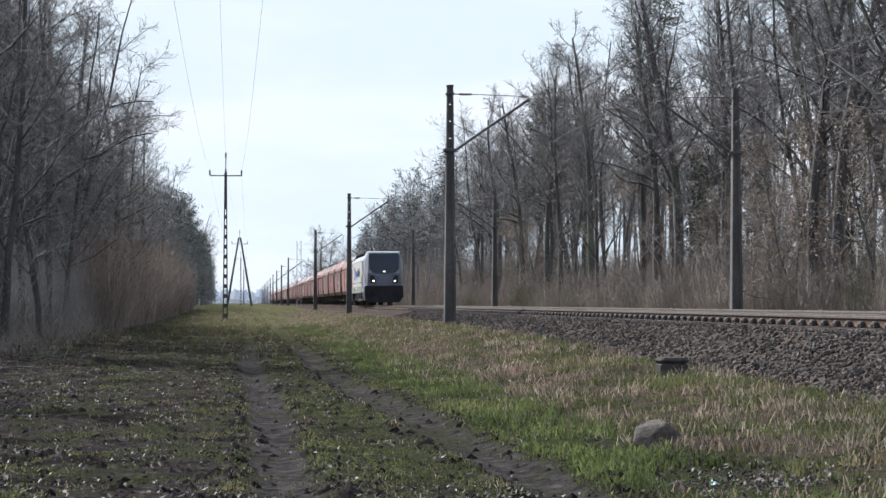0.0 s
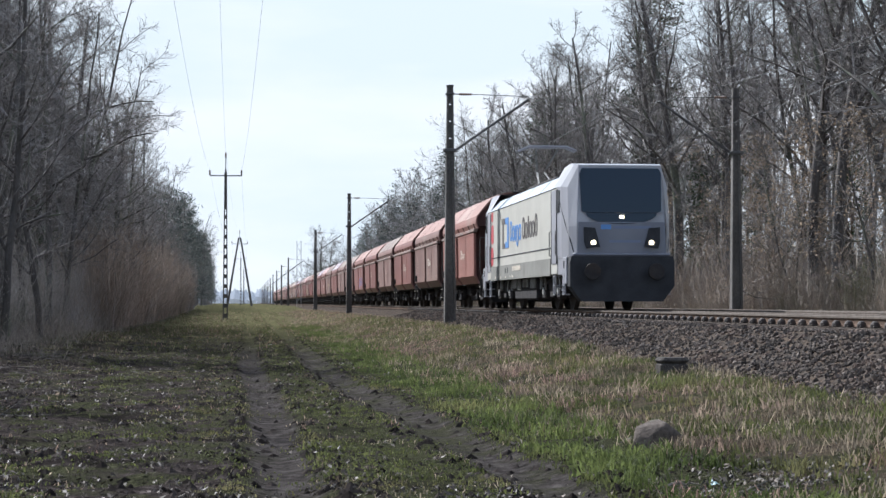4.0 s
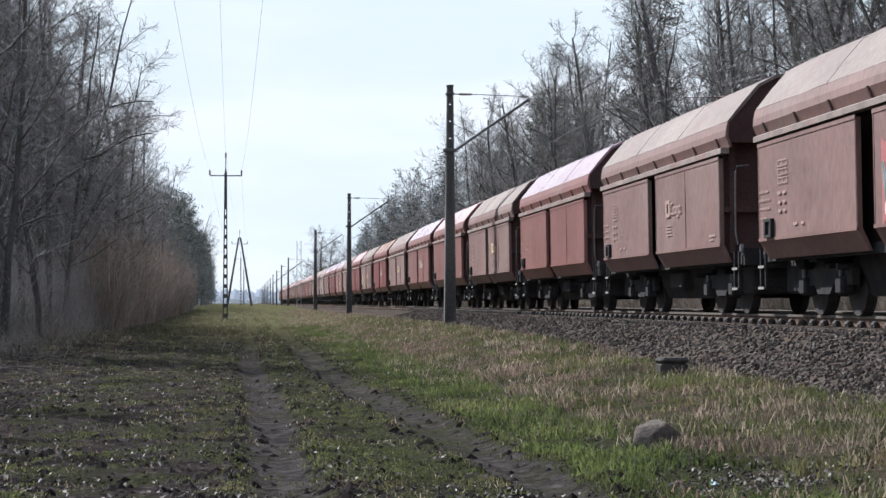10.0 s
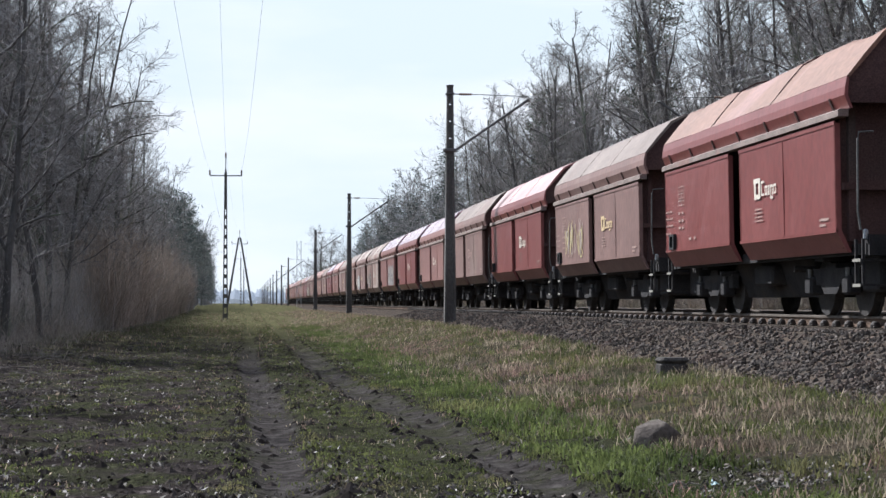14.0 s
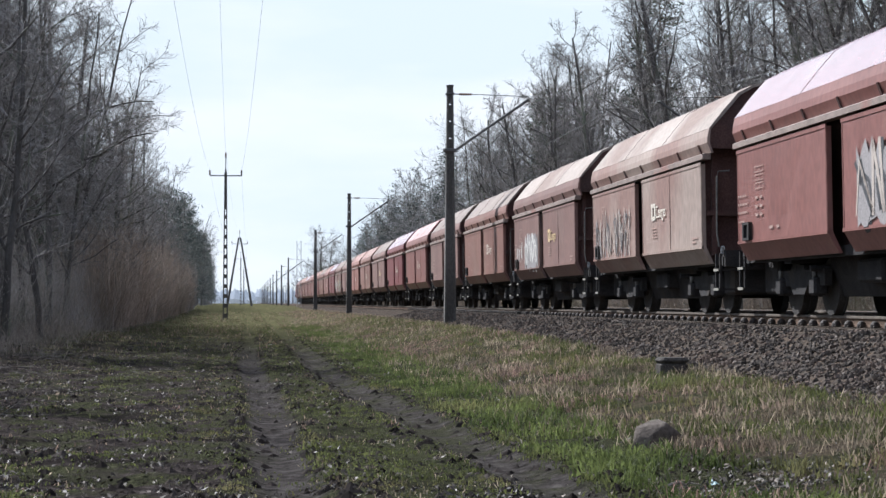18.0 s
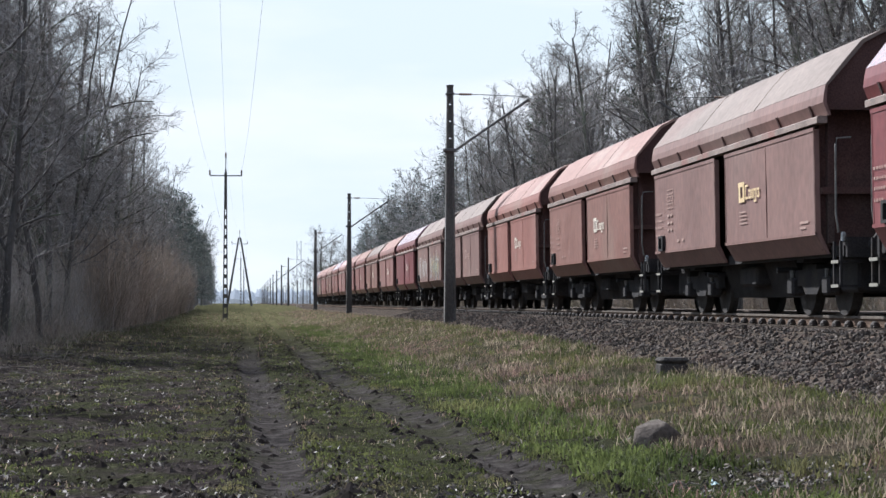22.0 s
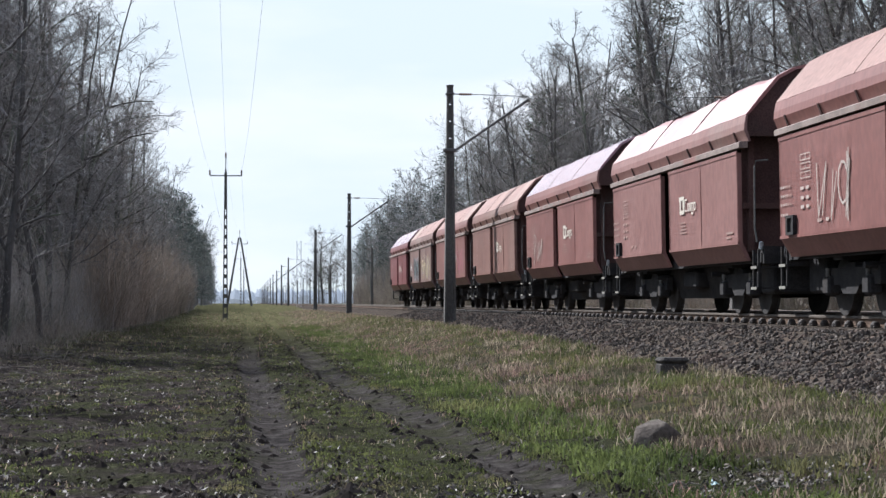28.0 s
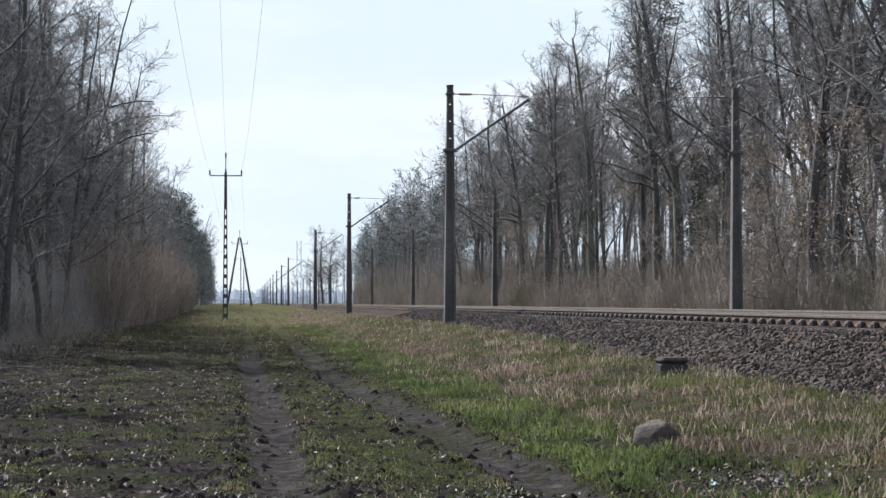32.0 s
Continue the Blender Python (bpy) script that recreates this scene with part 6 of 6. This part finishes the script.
def make_grass():
    rng = random.Random(31)

    def short():
        y = 11.0 + 95 * rng.random() ** 1.9
        x = rng.uniform(-8, 7.0)
        if in_rut(x, y) and rng.random() > 0.05:
            return None
        p = 0.12 + 0.22 * smooth(-7, -2, x) + 0.12 * smooth(0.4, 1.0, x) + 0.45 * math.exp(-((x - 1.15) / 0.42) ** 4) + 0.6 * math.exp(-((x - 3.1) / 0.75) ** 2) - 0.25 * smooth(3.7, 4.5, x) + 0.25 * smooth(4.6, 5.6, x) + 0.3 * math.exp(-((x - 6.1) / 0.6) ** 2)
        p -= 0.8 * bare(x, y)
        n = noise.noise((x * 0.8, y * 0.45, 3.0)) * 1.4 + noise.noise((x * 2.5, y * 2.0, 8.0)) * 1.0
        if rng.random() > p + n:
            return None
        return x, y, (0.55 + 0.9 * smooth(2.1, 3.0, x)) * (1 + 0.6 * max(0, n))
    spots = tufts(rng, 19000, 8, 0.06, short)
    lush = lambda p: p[0] + 0.8 * noise.noise((p[0] * 0.9, p[1] * 0.5, 71.0)) > 2.5 - 0.3 * smooth(18, 40, p[1]) and p[0] < 3.8
    blades("grass_green", "short olive-green grass and moss in tufts on the verge", GREEN, [p for p in spots if not lush(p)], 1, 0.03, 0.10, 0.008, 0.9)
    blades("grass_green", "fresh bright green spring grass beside the rut", FRESH, [p for p in spots if lush(p)], 4, 0.04, 0.13, 0.0085, 0.9)

    def tall():
        y = 9.5 + 190 * rng.random() ** 2.3
        x = rng.uniform(2.9, 7.0 if y < 50 else 8.2)
        p = smooth(2.9, 4.2, x) * (0.5 + 0.2 * smooth(18, 32, y)) - 0.12 * smooth(5.6, 6.6, x) - 1.2 * bare(x, y)
        n = noise.noise((x * 0.8, y * 0.45, 13.0)) * 1.3 + noise.noise((x * 3, y * 2.2, 9.0)) * 0.9
        if rng.random() > p + n:
            return None
        return x, y, 0.75 + 0.6 * max(0, noise.noise((x * 1.2, y * 0.7, 5.0)))
    blades("grass_dry", "tall dry straw-coloured grass on the bank", STRAWM, tufts(rng, 5600, 7, 0.08, tall), 2, 0.10, 0.34, 0.006, 1.35)

    def withered():
        y = 12 + 90 * rng.random() ** 1.8
        x = rng.uniform(-8, 2.8)
        if in_rut(x, y) or rng.random() > 0.35 + noise.noise((x * 0.7, y * 0.5, 23.0)) * 1.2:
            return None
        return x, y, 1.0
    blades("grass_dry", "withered flattened grass among the leaf litter", STRAWM, tufts(rng, 2600, 5, 0.06, withered), 3, 0.03, 0.10, 0.005, 1.5)

    def beyond():
        y = 40 + 150 * rng.random() ** 1.1
        x = rng.uniform(-6.6, 7.0)
        if in_rut(x, y) or rng.random() > smooth(38, 75, y) or rng.random() > 0.35 + 1.4 * noise.noise((x * 0.5, y * 0.16, 51.0)) + 0.3 * smooth(2, 5, x) + 0.2 * smooth(-3, -6, x):
            return None
        return x, y, 1.0
    spots = tufts(rng, 3000, 6, 0.16, beyond)
    blades("grass_dry", "rough dry grass further along the verge", STRAWM, spots[::2], 6, 0.08, 0.26, 0.011, 1.0)
    blades("grass_green", "olive grass further along the verge", GREEN, spots[1::2], 7, 0.06, 0.22, 0.013, 1.0)
    # clods of soil
    v, f = [], []
    for i in range(17000):
        y = 12 + 60 * rng.random() ** 1.8
        x = rng.uniform(-8, 5)
        if i > 13500:
            x = (left_rut(y), right_rut(y))[i % 2] + (1 if i % 4 < 2 else -1) * rng.gauss(0.40, 0.2)
        elif rng.random() > 0.9 - 0.6 * smooth(-1, 3, x) + noise.noise((x * 1.1, y * 0.8, 33.0)) or (in_rut(x, y) and rng.random() < 0.95):
            continue
        z, s, a = ground_z(x, y), 0.008 + 0.062 * rng.random() ** 2.6, rng.uniform(0, 6.28)
        n = len(v)
        for k in range(5):
            t = a + 6.28 * k / 5
            v.append((x + s * math.cos(t) * rng.uniform(0.8, 1.5), y + s * math.sin(t) * rng.uniform(0.8, 1.5), z - 0.01))
        v.append((x + rng.uniform(-0.3, 0.3) * s, y + rng.uniform(-0.3, 0.3) * s, z + s * rng.uniform(0.3, 0.75)))
        f.extend([(n + k, n + (k + 1) % 5, n + 5) for k in range(5)])
    me = bpy.data.meshes.new("soil_clods")
    me.from_pydata(v, [], f)
    me.materials.append(mat("clod_soil", (0.016, 0.0138, 0.0125), (0.056, 0.047, 0.042), 4.0, 1.0, 0.5, spec=0.0, rnd=0.5))
    tagged(new("soil_clods", me), "dark clods of churned soil on the verge", "soil", "", "stuff")
    # leaf litter
    v, f = [], []
    for i in range(60000):
        y = 12 + 60 * rng.random() ** 1.7
        x = rng.uniform(-9, 5)
        if i > 59300:
            x, y = rng.gauss(3.85, 0.36), rng.gauss(13.4, 0.8)
        elif rng.random() > 0.45 - 0.55 * smooth(-3, 2, x) + 1.5 * noise.noise((x * 0.8, y * 0.5, 41.0)) + 1.1 * noise.noise((x * 2.6, y * 1.9, 44.0)) or (in_rut(x, y) and rng.random() < 0.8):
            continue
        z = ground_z(x, y) + rng.uniform(0.008, 0.035)
        s = 0.008 + 0.026 * rng.random() ** 2
        a = rng.uniform(0, 6.28)
        dx, dy = math.cos(a) * s, math.sin(a) * s
        t1, t2 = rng.uniform(-0.02, 0.035), rng.uniform(-0.01, 0.035)
        n = len(v)
        v.extend([(x - dx, y - dy, z), (x + dy * 0.5, y - dx * 0.5, z + t1), (x + dx, y + dy, z + t2), (x - dy * 0.5, y + dx * 0.5, z + 0.01)])
        f.append((n, n + 1, n + 2, n + 3))
    me = bpy.data.meshes.new("leaf_litter")
    me.from_pydata(v, [], f)
    me.materials.append(LEAFM)
    tagged(new("leaf_litter", me), "brown fallen leaves scattered over the ground", "leaves", "", "stuff")


make_grass()


def stone_shape(rng, s):
    v = []
    for x, y, z in ((1, 0, 0), (-1, 0, 0), (0, 1, 0), (0, -1, 0), (0, 0, 1), (0, 0, -1), (0.7, 0.7, 0.5), (-0.7, -0.6, 0.6), (0.6, -0.7, -0.4), (-0.7, 0.6, 0.4)):
        k = s * rng.uniform(0.7, 1.15)
        v.append(Vector((x * k, y * k, z * k * 0.8)))
    return v


def stone_meshes():
    rng = random.Random(41)
    out = []
    for i in range(6):
        bm = bmesh.new()
        for p in stone_shape(rng, 1.0):
            bm.verts.new(p)
        bmesh.ops.convex_hull(bm, input=bm.verts)
        me = bpy.data.meshes.new("stone")
        bm.to_mesh(me)
        bm.free()
        me.materials.append(STONE)
        out.append(me)
    return out


def make_stones():
    rng = random.Random(43)
    shapes = stone_meshes()
    data = [([tuple(v.co) for v in m.vertices], [tuple(p.vertices) for p in m.polygons]) for m in shapes]
    # single stones nearest to the road
    for i in range(300):
        y = 19.5 + 5.0 * rng.random()
        x = 6.7 + 1.5 * rng.random()
        s = rng.uniform(0.026, 0.05)
        ob = part("stone", shapes[i % 6], None, BALLAST)
        ob.matrix_basis = Matrix.LocRotScale((x, y, ballast_z(x, y) + s * 0.35), Euler((rng.uniform(0, 6), rng.uniform(0, 6), rng.uniform(0, 6))), (s, s, s))
    v, f = [], []
    for i in range(17000):
        y = 17 + 75 * rng.random() ** 1.7
        x = 6.55 + 2.4 * rng.random() if i < 15500 else rng.uniform(8.8, 11.4)
        s = rng.uniform(0.022, 0.046) * (1 + 0.35 * smooth(40, 80, y))
        m = Matrix.LocRotScale((x, y, ballast_z(x, y) + s * 0.3), Euler((rng.uniform(0, 6), rng.uniform(0, 6), rng.uniform(0, 6))), (s, s, s))
        vv, ff = data[i % 6]
        n = len(v)
        v.extend([tuple(m @ Vector(p)) for p in vv])
        f.extend([tuple(k + n for k in q) for q in ff])
    me = bpy.data.meshes.new("ballast_stones")
    me.from_pydata(v, [], f)
    me.materials.append(STONE)
    ob = part("ballast_stones", me, None, BALLAST, "loose crushed grey-brown stones")
    ob["kind"] = "stuff"


make_stones()


def boulder():
    bm = bmesh.new()
    bmesh.ops.create_icosphere(bm, subdivisions=4, radius=1)
    rng = random.Random(8)
    cuts = [(Vector((rng.uniform(-1, 1), rng.uniform(-1, 1), rng.uniform(-0.2, 1))).normalized(), rng.uniform(0.55, 0.78)) for i in range(9)]
    for v in bm.verts:
        n = v.co.copy()
        k = 1 + 0.22 * noise.noise(n * 1.3 + Vector((3, 1, 5))) + 0.07 * noise.noise(n * 4) + 0.02 * noise.noise(n * 12)
        q = n * k
        for c, d in cuts:
            s = q.dot(c) - d
            if s > 0:
                q -= c * s * 0.97
        v.co = Vector((q.x * 0.29, q.y * 0.22, min(q.z, 0.58 + 0.28 * q.x) * 0.25))
    me = bpy.data.meshes.new("boulder")
    bm.to_mesh(me)
    bm.free()
    me.materials.append(ROCK)
    me.polygons.foreach_set("use_smooth", [True] * len(me.polygons))
    ob = tagged(new("boulder", me), "weathered grey-brown field stone lying in the grass", "stone")
    ob.matrix_basis = pose(3.72, 16.6, ground_z(3.72, 16.6) + 0.09, 0, 0, 20)


boulder()


def marker_block():
    t = thing("concrete_marker", "low dark concrete block with a rim at the ballast's foot", "concrete block", "", "", pose(6.2, 26.5, 0.30))
    part("base", Geo().box(-0.205, 0.205, -0.19, 0.19, -0.15, 0.17, 0.03), DARKCON, t)
    part("cap", Geo().box(-0.215, 0.215, -0.20, 0.20, 0.165, 0.25, 0.035), DARKCON, t, "wider cap")


marker_block()


def fallen_branch(x, y, length, turn, seed):
    rng = random.Random(seed)
    t = thing("fallen_branch", "pale dead branch lying on the leaf litter", "branch", "fallen branches", "", pose(x, y, ground_z(x, y) + 0.03, 0, 0, turn))
    pts = [(length * k / 5 - length / 2, rng.uniform(-0.05, 0.05), rng.uniform(0.0, 0.05)) for k in range(6)]
    part("stick", Geo().tube(pts, [0.012, 0.012, 0.011, 0.009, 0.007, 0.004], 6), DEADWOOD, t)
    for k in range(3):
        q = Vector(pts[1 + k])
        g = Geo().tube([q, q + Vector((rng.uniform(0.1, 0.25), rng.uniform(-0.2, 0.2), rng.uniform(0.02, 0.16))) * length], [0.006, 0.003], 5)
        part("twig", g, DEADWOOD, t)


DEADWOOD = mat("dead_wood", (0.10, 0.088, 0.075), (0.20, 0.178, 0.155), 6.0, 0.85, 0.2, spec=0.2)


def brushwood():
    """Pale dead twigs lying about before the wood."""
    rng = random.Random(91)
    v, f = [], []
    for i in range(700):
        y = 22 + 50 * rng.random() ** 1.2
        x = -1.6 - y * 0.07 - abs(rng.gauss(0, 1.6))
        if rng.random() > 0.4 + noise.noise((x * 0.6, y * 0.35, 61.0)) * 1.6:
            continue
        z = ground_z(x, y) + rng.uniform(0.01, 0.12)
        a = rng.uniform(0, 6.28)
        ln, r = rng.uniform(0.15, 0.7), rng.uniform(0.004, 0.009)
        d = Vector((math.cos(a) * ln, math.sin(a) * ln, rng.uniform(-0.06, 0.22) * ln))
        p = Vector((x, y, z))
        s = d.cross(Vector((0, 0, 1))).normalized() * r
        n = len(v)
        v.extend([tuple(p + s), tuple(p - s), tuple(p + Vector((0, 0, r * 1.7))), tuple(p + d)])
        f.extend([(n, n + 1, n + 3), (n + 1, n + 2, n + 3), (n + 2, n, n + 3)])
    me = bpy.data.meshes.new("dead_twigs")
    me.from_pydata(v, [], f)
    me.materials.append(mat("dead_twig", (0.11, 0.09, 0.075), (0.26, 0.215, 0.18), 4.0, 0.85, 0.0, spec=0.2, rnd=0.4))
    tagged(new("dead_twigs", me), "pale dead twigs strewn before the wood", "twigs", "", "stuff")


brushwood()


def litter_things():
    rng = random.Random(77)
    for i in range(26):
        y = rng.uniform(22, 66)
        x = -1.2 - y * 0.075 - rng.uniform(0, 2.2)
        fallen_branch(x, y, rng.uniform(0.5, 1.6), rng.uniform(0, 180), i)
    for i in range(4):
        fallen_branch(rng.uniform(2.9, 4.2), rng.uniform(12.0, 13.8), rng.uniform(0.2, 0.4), rng.uniform(0, 180), 50 + i)
    bm = bmesh.new()
    bmesh.ops.create_grid(bm, x_segments=7, y_segments=7, size=0.035)
    for v in bm.verts:
        v.co.z = abs(noise.noise(v.co * 28 + Vector((1, 2, 3)))) * 0.05
    me = bpy.data.meshes.new("plastic_scrap")
    bm.to_mesh(me)
    bm.free()
    me.materials.append(plain("pale_plastic", (0.45, 0.60, 0.58), 0.4))
    ob = tagged(new("plastic_scrap", me), "crumpled pale bluish plastic scrap among dead leaves", "litter")
    ob.matrix_basis = pose(3.42, 13.3, ground_z(3.42, 13.3) + 0.01, 0, 0, 25)


litter_things()


# ---- how the train runs ----
def run(t):
    """Wagon lengths passed since six seconds, with small offsets fitted to the camera's view."""
    view_fit = ((0, 0), (5, 0.01), (6, 0.02), (8, 0.02), (9, 0), (10, 0.005), (11, 0.03), (12, 0.035), (13, 0.045), (14, 0.03), (17, 0), (18, -0.025), (19, 0), (20, 0.03), (21, 0.03), (22, 0.025), (23, 0.025), (25, 0), (32, 0))
    return 1.6165 * (t - 6.0) + float(np.interp(t, [a for a, b in view_fit], [b for a, b in view_fit]))


def motions():
    for n, w in enumerate(TRAIN, 1):
        rows = []
        for t in range(0, 33):
            rows.append((t, pose(TRACK_X, 13.5 * (3.766 + n - 2 - run(t)) - 0.91 - 5.47, RAIL)))
        walk(w, rows)
    rows = [(t, pose(TRACK_X, 13.5 * (3.766 - 1 - run(t)) - 0.91 - 5.47 - 16.2, RAIL)) for t in range(0, 33)]
    walk(ENGINE, rows)


motions()
